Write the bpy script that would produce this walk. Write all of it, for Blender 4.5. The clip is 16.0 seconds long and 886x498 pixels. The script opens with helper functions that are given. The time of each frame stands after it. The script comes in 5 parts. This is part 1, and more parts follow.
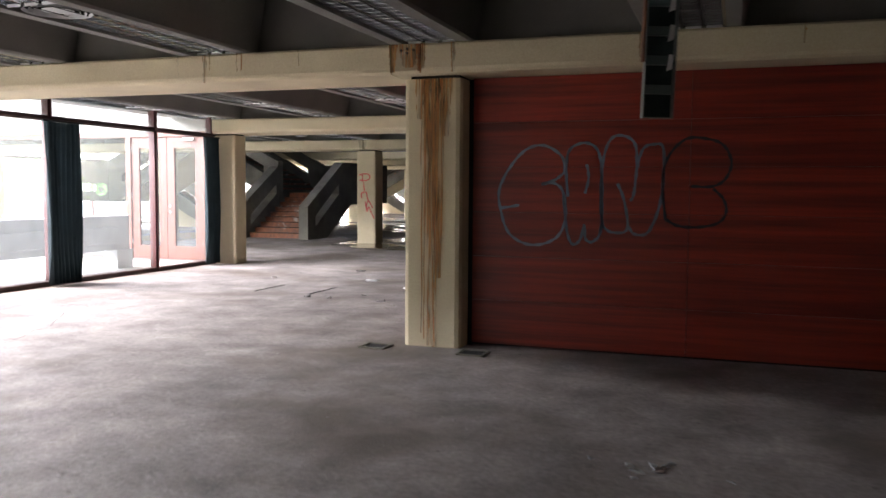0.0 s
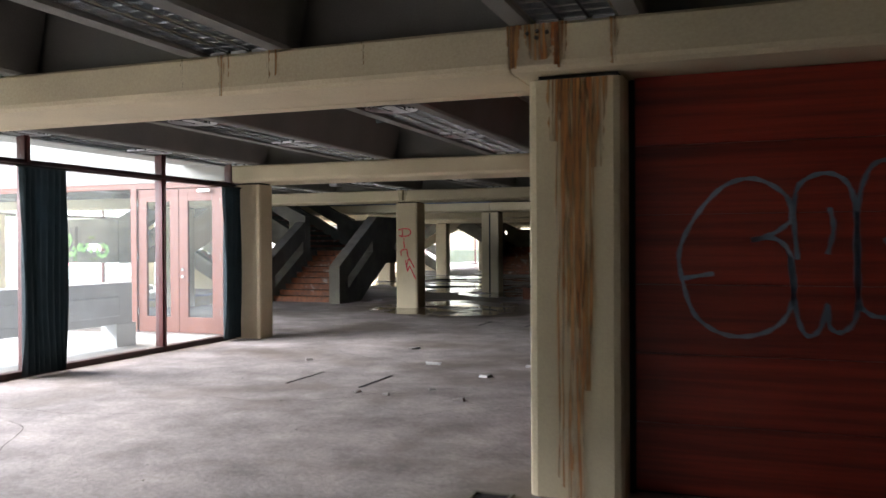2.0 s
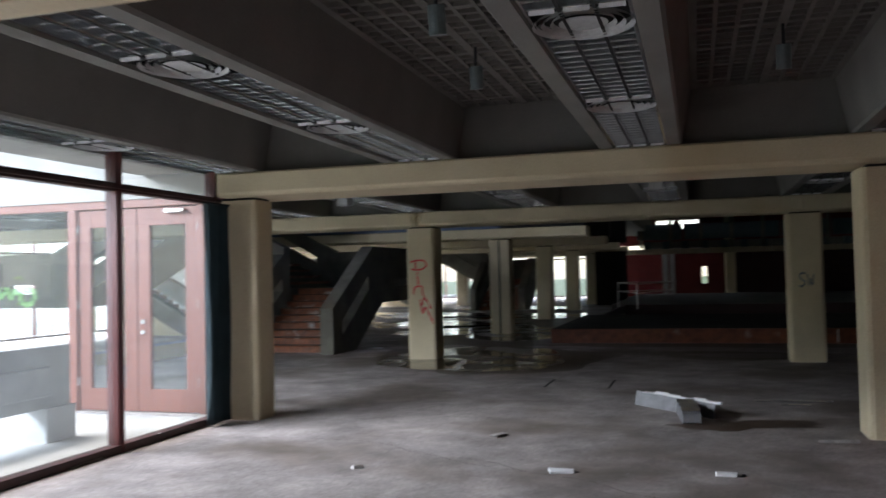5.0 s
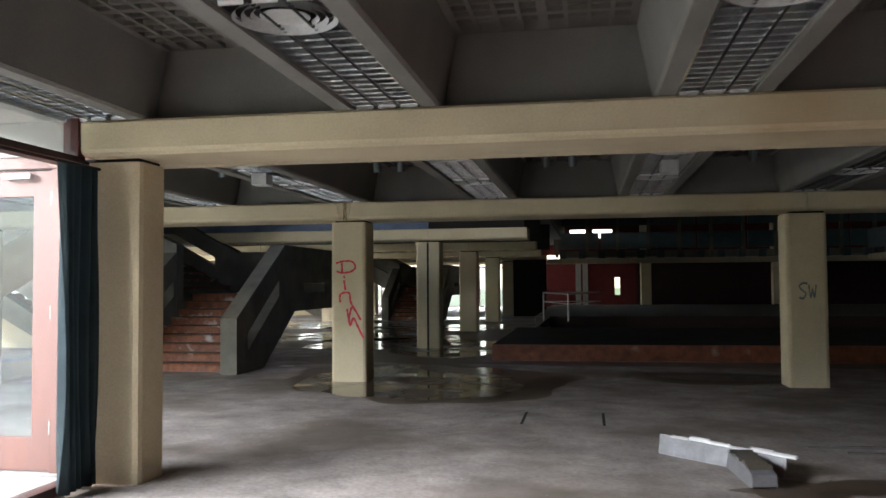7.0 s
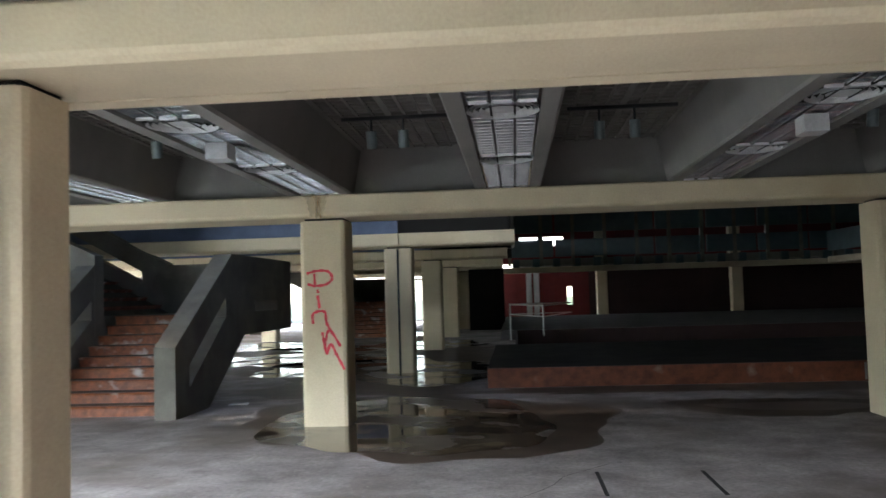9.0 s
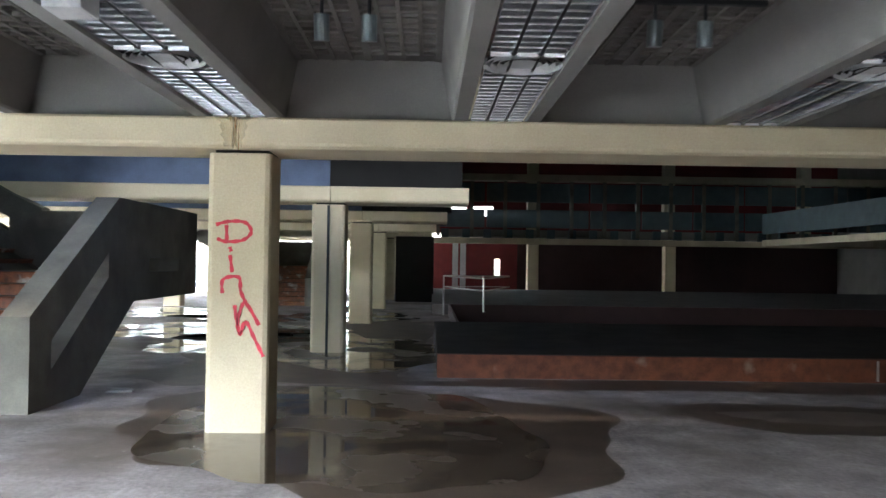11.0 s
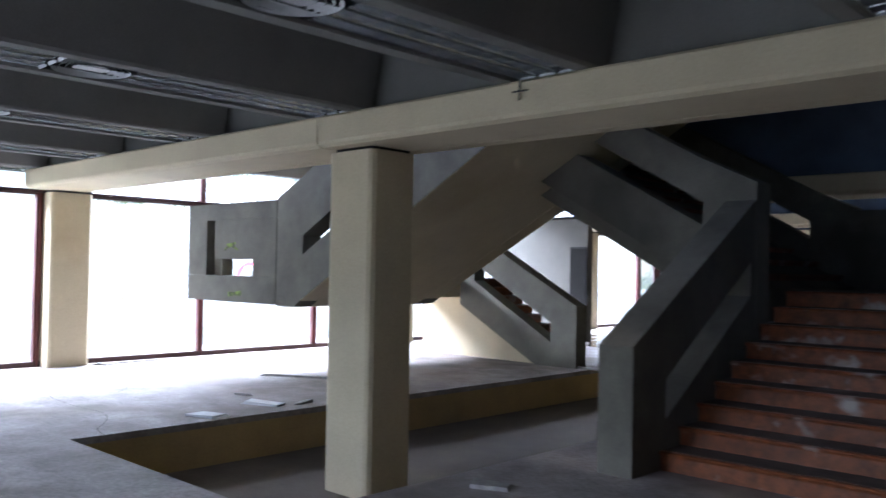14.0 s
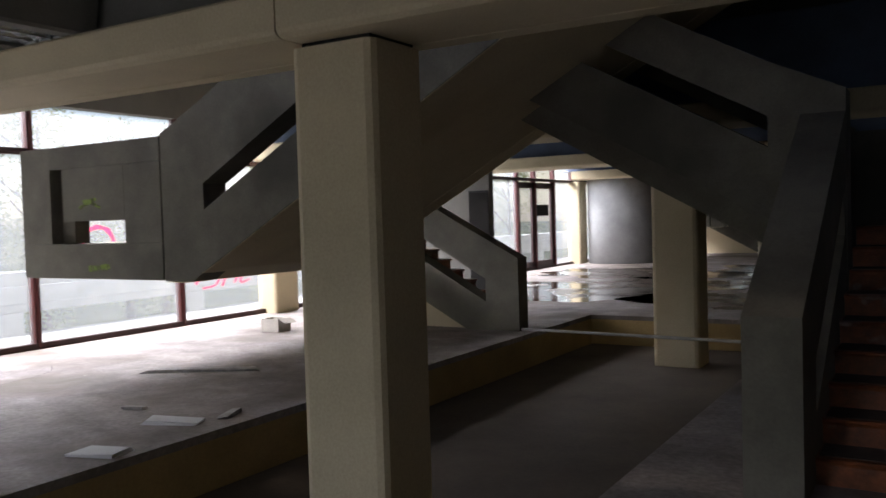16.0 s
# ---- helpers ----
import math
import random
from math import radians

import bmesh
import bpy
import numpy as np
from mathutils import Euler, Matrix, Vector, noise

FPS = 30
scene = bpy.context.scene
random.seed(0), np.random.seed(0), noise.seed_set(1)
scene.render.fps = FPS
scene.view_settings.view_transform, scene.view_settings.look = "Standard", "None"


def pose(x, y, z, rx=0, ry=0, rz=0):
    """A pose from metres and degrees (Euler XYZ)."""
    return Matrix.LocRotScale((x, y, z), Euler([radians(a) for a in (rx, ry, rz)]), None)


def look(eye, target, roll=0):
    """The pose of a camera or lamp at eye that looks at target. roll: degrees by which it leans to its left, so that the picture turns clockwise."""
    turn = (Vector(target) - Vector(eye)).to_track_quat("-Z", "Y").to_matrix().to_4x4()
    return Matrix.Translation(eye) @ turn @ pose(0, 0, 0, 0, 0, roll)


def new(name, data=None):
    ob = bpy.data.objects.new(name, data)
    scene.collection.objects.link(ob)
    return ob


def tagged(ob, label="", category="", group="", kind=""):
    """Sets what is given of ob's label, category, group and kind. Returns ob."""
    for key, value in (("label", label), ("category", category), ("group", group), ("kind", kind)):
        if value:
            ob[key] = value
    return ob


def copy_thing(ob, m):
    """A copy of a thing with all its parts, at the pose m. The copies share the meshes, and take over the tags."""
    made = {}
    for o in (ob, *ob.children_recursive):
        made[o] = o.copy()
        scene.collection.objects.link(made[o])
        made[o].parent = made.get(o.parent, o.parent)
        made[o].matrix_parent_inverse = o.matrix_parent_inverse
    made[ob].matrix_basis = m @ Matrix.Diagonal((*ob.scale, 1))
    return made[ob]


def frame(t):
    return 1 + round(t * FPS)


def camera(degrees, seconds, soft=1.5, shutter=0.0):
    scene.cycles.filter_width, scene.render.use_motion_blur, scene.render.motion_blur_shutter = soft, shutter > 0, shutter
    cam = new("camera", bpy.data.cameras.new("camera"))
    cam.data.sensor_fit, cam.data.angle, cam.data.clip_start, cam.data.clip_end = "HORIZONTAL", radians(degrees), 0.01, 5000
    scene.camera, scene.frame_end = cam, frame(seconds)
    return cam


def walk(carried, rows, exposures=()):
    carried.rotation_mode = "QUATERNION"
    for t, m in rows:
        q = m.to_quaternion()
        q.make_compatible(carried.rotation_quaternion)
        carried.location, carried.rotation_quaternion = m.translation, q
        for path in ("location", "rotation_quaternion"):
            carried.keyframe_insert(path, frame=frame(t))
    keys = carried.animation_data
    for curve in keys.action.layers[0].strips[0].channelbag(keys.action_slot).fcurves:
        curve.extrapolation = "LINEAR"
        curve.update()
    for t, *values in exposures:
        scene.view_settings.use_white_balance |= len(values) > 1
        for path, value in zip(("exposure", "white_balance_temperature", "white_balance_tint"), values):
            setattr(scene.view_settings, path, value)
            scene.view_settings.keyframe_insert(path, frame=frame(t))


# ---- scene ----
cam = camera(55.6, 16.0, 1.5, 0.5)
PATH = [
    (0, (-0.135, 0.35, 1.404), (-0.791, 2.235, 1.263), 0.4),
    (0.5, (-0.591, 0.911, 1.44), (-1.234, 2.802, 1.323), -0.4),
    (1, (-0.932, 1.508, 1.434), (-1.599, 3.392, 1.354), -0.5),
    (1.5, (-1.333, 2.088, 1.445), (-2.024, 3.964, 1.39), -0.4),
    (2, (-1.72, 2.668, 1.445), (-2.42, 4.542, 1.433), -0.3),
    (2.5, (-2.132, 3.224, 1.457), (-2.837, 5.095, 1.482), -0.4),
    (3, (-2.549, 3.755, 1.466), (-3.263, 5.622, 1.504), -0.4),
    (3.5, (-2.978, 4.227, 1.491), (-3.724, 6.082, 1.527), -0.3),
    (4, (-3.396, 4.696, 1.461), (-4.138, 6.553, 1.513), -0.7),
    (4.5, (-3.849, 5.155, 1.463), (-4.574, 7.018, 1.497), -1.3),
    (5, (-4.334, 5.696, 1.509), (-4.912, 7.609, 1.572), -1.3),
    (5.2, (-4.496, 5.872, 1.494), (-4.99, 7.808, 1.571), -0.9),
    (7.3, (-5.855, 8.48, 1.459), (-6.186, 10.451, 1.544), -0.6),
    (7.5, (-6.023, 8.75, 1.47), (-6.351, 10.721, 1.566), -0.9),
    (8, (-6.417, 9.315, 1.487), (-6.699, 11.292, 1.596), -1.5),
    (8.5, (-6.683, 10.003, 1.482), (-6.918, 11.986, 1.591), -2.0),
    (9, (-6.932, 10.591, 1.482), (-7.099, 12.581, 1.589), -1.7),
    (9.2, (-6.988, 10.873, 1.483), (-7.113, 12.867, 1.576), -1.7),
    (11.3, (-7.654, 13.546, 1.458), (-7.618, 15.545, 1.49), 0.9),
    (11.5, (-7.761, 13.916, 1.445), (-7.921, 15.91, 1.475), 1.8),
    (12, (-8.154, 14.352, 1.467), (-8.712, 16.272, 1.499), 0.8),
    (12.5, (-8.534, 14.862, 1.444), (-9.417, 16.656, 1.506), 1.1),
    (13, (-9.127, 15.172, 1.462), (-10.201, 16.857, 1.553), 1.3),
    (13.5, (-9.657, 15.529, 1.466), (-10.912, 17.084, 1.542), 1.3),
    (14, (-10.244, 15.776, 1.432), (-11.625, 17.222, 1.478), 1.0),
    (14.5, (-10.883, 16.025, 1.432), (-12.33, 17.404, 1.462), 0.5),
    (15, (-11.527, 16.253, 1.442), (-13.017, 17.587, 1.446), -0.4),
    (15.5, (-12.106, 16.441, 1.442), (-13.337, 18.016, 1.397), -1.4),
    (16, (-12.694, 16.645, 1.431), (-13.731, 18.353, 1.358), -1.7),
]
EXPOSURES = [(0.0, 2.7, 7400, 24), (1.0, 2.35, 7300, 21), (2.0, 2.08, 7250, 21), (2.5, 2.0, 7200, 21), (3.5, 1.95, 6900, 19), (4.5, 1.6, 6600, 17), (5.0, 1.65, 6700, 17), (7.5, 2.6, 7200, 16), (8.0, 2.75, 6700, 13), (8.5, 2.97, 6650, 14), (9.0, 3.0, 6600, 15), (11.5, 3.95, 6300, 18), (12.0, 3.5, 6050, 23), (12.5, 3.2, 6000, 25),
             (13.0, 2.3, 5900, 23), (13.5, 1.75, 5800, 21), (14.0, 1.35, 5900, 21), (14.5, 0.0, 6200, 21), (15.0, -0.45, 6200, 20), (15.5, -0.6, 6500, 21), (16.0, -0.05, 7200, 24)]
walk(cam, [(t, look(eye, target, roll)) for t, eye, target, roll in PATH], EXPOSURES)


# ---- world, daylight ----
world = bpy.data.worlds.new("sky")
scene.world = world
world.use_nodes = True
wn = world.node_tree.nodes
sky = wn.new("ShaderNodeTexSky")
sky.sky_type = "NISHITA"
sky.sun_disc = False
sky.sun_elevation, sky.sun_rotation = radians(66), radians(270)
sky.air_density, sky.dust_density = 1.0, 1.0
world.node_tree.links.new(sky.outputs[0], wn["Background"].inputs[0])
wn["Background"].inputs[1].default_value = 0.15
sun_data = bpy.data.lights.new("sun", "SUN")
sun_data.energy, sun_data.angle, sun_data.color = 2.0, radians(15), (1.0, 0.96, 0.9)
sun = new("sun", sun_data)
sun.matrix_world = look((-18, 25, 40), (0, 25, 0))


def window_light(name, eye, target, w, h, power, color=(0.80, 0.90, 1.0)):
    d = bpy.data.lights.new(name, "AREA")
    d.shape, d.size, d.size_y, d.energy, d.color = "RECTANGLE", w, h, power, color
    ob = new(name, d)
    ob.matrix_world = look(eye, target)
    return ob


FACX, G1X = -22.18, -9.34
# ---- daylight standing in the openings ----
window_light("daylight_west", (-24.9, 36, 4.9), (-21.5, 36, 1.2), 46, 2.6, 11000)
window_light("daylight_terrace", (-17.2, 2.6, 5.9), (-10.0, 2.6, 1.6), 17.0, 3.0, 3000)
window_light("daylight_north", (-15.5, 60.9, 4.9), (-15.5, 57.5, 1.2), 12.5, 2.6, 2000)


# ---- materials ----
def material(name, base, rough=0.7, metal=0.0, scale=3.0, vary=0.25, grain=40.0, bump=0.15, stain=None, stain_at=0.62, spec=0.4, stretch=(1, 1, 1), island=0.0, speck=0.25, swirl=0.0):
    m = bpy.data.materials.new(name)
    m.use_nodes = True
    nt = m.node_tree
    n, l = nt.nodes, nt.links
    b = n["Principled BSDF"]
    b.inputs["Roughness"].default_value, b.inputs["Metallic"].default_value = rough, metal
    b.inputs["Specular IOR Level"].default_value = spec
    tc, mp = n.new("ShaderNodeTexCoord"), n.new("ShaderNodeMapping")
    geo = n.new("ShaderNodeNewGeometry")
    mp.inputs["Scale"].default_value = stretch
    l.new(geo.outputs["Position"], mp.inputs["Vector"])
    big, fine = n.new("ShaderNodeTexNoise"), n.new("ShaderNodeTexNoise")
    for tex, s, d in ((big, scale, 5), (fine, grain, 4)):
        tex.inputs["Scale"].default_value, tex.inputs["Detail"].default_value = s, d
        tex.inputs["Roughness"].default_value = 0.62
        l.new(mp.outputs[0], tex.inputs["Vector"])
    ramp = n.new("ShaderNodeValToRGB")
    ramp.color_ramp.elements[0].position, ramp.color_ramp.elements[1].position = 0.3, 0.7
    lo, hi = [c * (1 - vary) for c in base], [min(1, c * (1 + vary * 0.6)) for c in base]
    ramp.color_ramp.elements[0].color, ramp.color_ramp.elements[1].color = (*lo, 1), (*hi, 1)
    l.new(big.outputs["Fac"], ramp.inputs[0])
    mix = n.new("ShaderNodeMix")
    mix.data_type, mix.blend_type = "RGBA", "OVERLAY"
    mix.inputs[0].default_value = speck
    l.new(ramp.outputs[0], mix.inputs[6])
    l.new(fine.outputs["Fac"], mix.inputs[7])
    col = mix.outputs[2]
    if stain:
        st = n.new("ShaderNodeTexNoise")
        st.inputs["Scale"].default_value, st.inputs["Detail"].default_value = scale * 0.35, 7
        l.new(mp.outputs[0], st.inputs["Vector"])
        sr = n.new("ShaderNodeValToRGB")
        sr.color_ramp.elements[0].position, sr.color_ramp.elements[1].position = stain_at - 0.06, stain_at + 0.08
        l.new(st.outputs["Fac"], sr.inputs[0])
        m2 = n.new("ShaderNodeMix")
        m2.data_type = "RGBA"
        l.new(sr.outputs[0], m2.inputs[0])
        l.new(col, m2.inputs[6])
        m2.inputs[7].default_value = (*stain, 1)
        col = m2.outputs[2]
    if swirl:
        sw, sm, m3 = n.new("ShaderNodeTexNoise"), n.new("ShaderNodeMapRange"), n.new("ShaderNodeMix")
        sw.inputs["Scale"].default_value, sw.inputs["Detail"].default_value, sw.inputs["Distortion"].default_value = 2.4, 9, 0.7
        sw.inputs["Roughness"].default_value = 0.7
        l.new(mp.outputs[0], sw.inputs["Vector"])
        sm.inputs["From Min"].default_value, sm.inputs["From Max"].default_value = 0.36, 0.66
        sm.inputs["To Min"].default_value, sm.inputs["To Max"].default_value = 1 - swirl, 1 + swirl * 0.5
        l.new(sw.outputs["Fac"], sm.inputs["Value"])
        m3.data_type, m3.blend_type = "RGBA", "MULTIPLY"
        m3.inputs[0].default_value = 1.0
        l.new(col, m3.inputs[6])
        l.new(sm.outputs[0], m3.inputs[7])
        col = m3.outputs[2]
    if island:
        info = n.new("ShaderNodeObjectInfo")
        mul = n.new("ShaderNodeMath")
        mul.operation, mul.inputs[1].default_value = "MULTIPLY_ADD", island
        mul.inputs[2].default_value = 1 - island / 2
        l.new(info.outputs["Random"], mul.inputs[0])
        hsv = n.new("ShaderNodeHueSaturation")
        l.new(mul.outputs[0], hsv.inputs["Value"])
        l.new(col, hsv.inputs["Color"])
        col = hsv.outputs[0]
    l.new(col, b.inputs["Base Color"])
    bp = n.new("ShaderNodeBump")
    bp.inputs["Strength"].default_value, bp.inputs["Distance"].default_value = bump, 0.01
    l.new(fine.outputs["Fac"], bp.inputs["Height"])
    l.new(bp.outputs[0], b.inputs["Normal"])
    return m


def glass_material(name, tint=(0.93, 0.96, 0.96), mixin=0.08):
    m = bpy.data.materials.new(name)
    m.use_nodes = True
    n, l = m.node_tree.nodes, m.node_tree.links
    n.remove(n["Principled BSDF"])
    tr, gl, mx, lw = n.new("ShaderNodeBsdfTransparent"), n.new("ShaderNodeBsdfGlossy"), n.new("ShaderNodeMixShader"), n.new("ShaderNodeLayerWeight")
    tr.inputs[0].default_value = (*tint, 1)
    gl.inputs["Roughness"].default_value = 0.02
    lw.inputs[0].default_value = 0.5
    pw, ad = n.new("ShaderNodeMath"), n.new("ShaderNodeMath")
    pw.operation, pw.inputs[1].default_value = "POWER", 4.0
    ad.operation, ad.inputs[1].default_value, ad.inputs[2].default_value = "MULTIPLY_ADD", 0.75, 0.035
    l.new(lw.outputs["Facing"], pw.inputs[0])
    l.new(pw.outputs[0], ad.inputs[0])
    l.new(ad.outputs[0], mx.inputs[0])
    l.new(tr.outputs[0], mx.inputs[1])
    l.new(gl.outputs[0], mx.inputs[2])
    out = n["Material Output"]
    if mixin:
        df, m2 = n.new("ShaderNodeBsdfTranslucent"), n.new("ShaderNodeMixShader")
        df.inputs[0].default_value = (0.8, 0.85, 0.85, 1)
        m2.inputs[0].default_value = mixin
        l.new(mx.outputs[0], m2.inputs[1])
        l.new(df.outputs[0], m2.inputs[2])
        l.new(m2.outputs[0], out.inputs[0])
    else:
        l.new(mx.outputs[0], out.inputs[0])
    return m


CREAM = material("cream_painted_concrete", (0.61, 0.52, 0.35), 0.75, 0, 1.2, 0.12, 60, 0.05, (0.47, 0.36, 0.21), 0.66)
CREAM_DULL = material("dirty_cream_concrete", (0.46, 0.39, 0.27), 0.8, 0, 1.5, 0.16, 60, 0.12)
RIB = material("grey_brown_ceiling_concrete", (0.185, 0.18, 0.162), 0.9, 0, 1.5, 0.15, 90, 0.2)
GREY = material("grey_board_marked_concrete", (0.155, 0.145, 0.115), 0.8, 0, 2.0, 0.3, 50, 0.35, (0.07, 0.066, 0.052), 0.6, swirl=0.12)
FLOOR = material("dusty_concrete_floor", (0.325, 0.288, 0.27), 0.75, 0, 1.5, 0.42, 26, 0.5, (0.165, 0.135, 0.112), 0.56, speck=0.6, swirl=0.24)
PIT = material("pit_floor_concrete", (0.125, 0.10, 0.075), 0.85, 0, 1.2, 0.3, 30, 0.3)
OCHRE = material("ochre_painted_concrete", (0.44, 0.31, 0.14), 0.8, 0, 1.6, 0.2, 40, 0.2, (0.40, 0.28, 0.13), 0.62)
WOOD = material("red_stained_timber", (0.25, 0.026, 0.014), 0.36, 0, 1.2, 0.55, 20, 0.15, None, 0.6, 0.5, (0.5, 0.5, 16), 0.25)
DOORWOOD = material("reddish_varnished_wood", (0.15, 0.042, 0.023), 0.5, 0, 1.5, 0.2, 20, 0.1, None, 0.6, 0.5, (8, 8, 0.6))
REDSTEEL = material("dark_red_painted_steel", (0.075, 0.014, 0.012), 0.45, 0.0, 4, 0.2, 60, 0.1)
CURTAIN = material("slate_curtain_cloth", (0.045, 0.068, 0.075), 0.95, 0, 4, 0.2, 300, 0.3)
TILE = material("red_brown_stair_tile", (0.21, 0.062, 0.02), 0.42, 0, 11, 0.6, 60, 0.35, (0.46, 0.40, 0.36), 0.63)
FRONT = material("orange_brown_front_tile", (0.16, 0.05, 0.022), 0.6, 0, 7, 0.5, 60, 0.3, (0.30, 0.22, 0.17), 0.68)
DIRT = material("dirty_dark_tread", (0.085, 0.065, 0.052), 0.85, 0, 4, 0.45, 40, 0.3, (0.22, 0.19, 0.16), 0.66)
ALU = material("dull_aluminium", (0.66, 0.68, 0.69), 0.2, 0.95, 6, 0.2, 60, 0.1)
RING = material("dusty_ring_enamel", (0.46, 0.47, 0.46), 0.5, 0.1, 5, 0.2, 50, 0.1)
LIGHTTRAY = material("dusty_lamp_tray", (0.33, 0.34, 0.34), 0.6, 0.2, 5, 0.2, 50, 0.1)
DARK = material("dark_painted_metal", (0.02, 0.024, 0.026), 0.6, 0.2, 5, 0.3, 60, 0.1)
CEIL = material("dark_ceiling_tile", (0.15, 0.14, 0.125), 0.9, 0, 2, 0.2, 60, 0.2)
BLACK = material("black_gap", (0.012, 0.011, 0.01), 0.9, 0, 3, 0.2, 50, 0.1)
REDWALL = material("red_wall_paint", (0.13, 0.014, 0.014), 0.7, 0, 2, 0.2, 50, 0.1)
MAROON = material("maroon_paint_and_unlit_red", (0.035, 0.014, 0.014), 0.7, 0, 2, 0.2, 50, 0.1)
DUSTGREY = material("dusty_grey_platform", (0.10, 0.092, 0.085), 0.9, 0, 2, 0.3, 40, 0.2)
# colour lowered to carry the gloom of the far hall
UNLIT_TOP = material("dusty_unlit_platform", (0.04, 0.036, 0.032), 0.95, 0, 2, 0.3, 40, 0.2, spec=0.1)
BLUEWALL = material("dull_blue_upstand", (0.10, 0.135, 0.21), 0.7, 0, 1.5, 0.3, 50, 0.1)
TEAL = material("dark_teal_paint", (0.065, 0.095, 0.10), 0.6, 0, 2, 0.25, 50, 0.1)
WHITE = material("weathered_white_and_glint", (0.72, 0.73, 0.73), 0.7, 0, 2, 0.12, 50, 0.1)
TERRACE_CEIL = material("dull_terrace_ceiling", (0.27, 0.26, 0.24), 0.85, 0, 1.2, 0.2, 40, 0.1)
TERRACE = material("pale_terrace_slab", (0.30, 0.30, 0.29), 0.85, 0, 1, 0.2, 40, 0.2)
PARAPET = material("weathered_parapet_concrete", (0.36, 0.37, 0.37), 0.85, 0, 1.2, 0.25, 40, 0.3)
GRASS = material("grass_ground", (0.07, 0.10, 0.035), 0.95, 0, 0.5, 0.4, 12, 0.5)
GLASS = glass_material("dirty_window_glass", (0.93, 0.96, 0.96), 0.02)
# dust veil made stronger so the panes also hold the outdoor glare
DUST_GLARE = glass_material("dust_and_glare_glass", (0.93, 0.96, 0.96), 0.08)
CARTON = material("pale_carton", (0.5, 0.47, 0.42), 0.85, 0, 3, 0.2, 40, 0.1)
PLANK = material("grey_plank", (0.17, 0.15, 0.13), 0.8, 0, 3, 0.3, 30, 0.2, None, 0.6, 0.3, (6, 0.6, 6))
HANGING = material("dull_teal_metal", (0.16, 0.20, 0.20), 0.4, 0.5, 6, 0.2, 60, 0.1)
RAIL = material("pale_steel_rail", (0.5, 0.5, 0.48), 0.4, 0.7, 6, 0.2, 60, 0.1)


# ---- mesh helpers ----
def box(bm, x0, x1, y0, y1, z0, z1, bev=0.0):
    r = bmesh.ops.create_cube(bm, size=1)
    vs = r["verts"]
    for v in vs:
        v.co = Vector((x0 + (v.co.x + 0.5) * (x1 - x0), y0 + (v.co.y + 0.5) * (y1 - y0), z0 + (v.co.z + 0.5) * (z1 - z0)))
    if bev:
        es = list({e for v in vs for e in v.link_edges})
        bmesh.ops.bevel(bm, geom=es, offset=bev, segments=2, profile=0.6, affect="EDGES")
    return vs


def prism(bm, pts, axis, a, b, bev=0.0):
    """A solid from a polygon given in the two other axes, from a to b along axis."""
    def at(p, s):
        return {"x": (s, p[0], p[1]), "y": (p[0], s, p[1]), "z": (p[0], p[1], s)}[axis]
    va = [bm.verts.new(at(p, a)) for p in pts]
    vb = [bm.verts.new(at(p, b)) for p in pts]
    fs = [bm.faces.new(va), bm.faces.new(vb[::-1])]
    n = len(pts)
    for i in range(n):
        fs.append(bm.faces.new((va[i], vb[i], vb[(i + 1) % n], va[(i + 1) % n])))
    bmesh.ops.recalc_face_normals(bm, faces=fs)
    if bev:
        es = list({e for f in fs for e in f.edges})
        bmesh.ops.bevel(bm, geom=es, offset=bev, segments=2, profile=0.6, affect="EDGES")


def tube(bm, p, q, r, n=10):
    p, q = Vector(p), Vector(q)
    d = (q - p)
    rot = d.to_track_quat("Z", "Y").to_matrix().to_4x4()
    bmesh.ops.create_cone(bm, cap_ends=True, segments=n, radius1=r, radius2=r, depth=d.length, matrix=Matrix.Translation((p + q) / 2) @ rot)


def part(name, bm, mat, parent=None, label="", smooth=False):
    me = bpy.data.meshes.new(name)
    bm.to_mesh(me)
    bm.free()
    me.materials.append(mat)
    if smooth:
        for p in me.polygons:
            p.use_smooth = True
    ob = new(name, me)
    if parent:
        ob.parent = parent
    if label:
        ob["label"] = label
    return ob


def boxes(name, mat, lst, parent=None, label="", bev=0.0):
    bm = bmesh.new()
    for b in lst:
        box(bm, *b, bev=bev)
    return part(name, bm, mat, parent, label)


def setting(ob, label, category):
    return tagged(ob, label, category, kind="structure")


def thing(name, label, category, group="", at=(0, 0, 0)):
    e = new(name)
    e.location = at
    e.empty_display_size = 0.1
    return tagged(e, label, category, group)


# ---- plan ----
COLX = [-22.1, -15.5, -9.14, -2.68, 3.75]
ROWY = [0.95, 7.35, 13.77, 20.17, 26.5, 32.9, 39.3, 45.7, 52.1]
BEAM_B, BEAM_T, SLAB = 2.40, 2.655, 3.2
PIT_X0, PIT_X1, PIT_Y0, PIT_Y1, PIT_Z = -17.1, -14.23, 18.64, 27.9, -0.41


# ---- structure: floors ----
LOUNGE_X0, LOUNGE_Y0, LOUNGE_Y1, LOUNGE_Z = -6.9, 29.8, 36.9, -0.3
EX, WX, SY, NY = 14.0, -22.6, -4.0, 58.0
bm = bmesh.new()
for x0, x1, y0, y1 in ((WX, PIT_X0, 14.0, NY), (PIT_X0, PIT_X1, 14.0, PIT_Y0), (PIT_X0, PIT_X1, PIT_Y1, NY), (PIT_X1, -9.40, 14.0, NY), (-9.40, EX, SY, LOUNGE_Y0), (-9.40, LOUNGE_X0, LOUNGE_Y0, LOUNGE_Y1), (-9.40, EX, LOUNGE_Y1, NY)):
    box(bm, x0, x1, y0, y1, -0.06, 0.0)
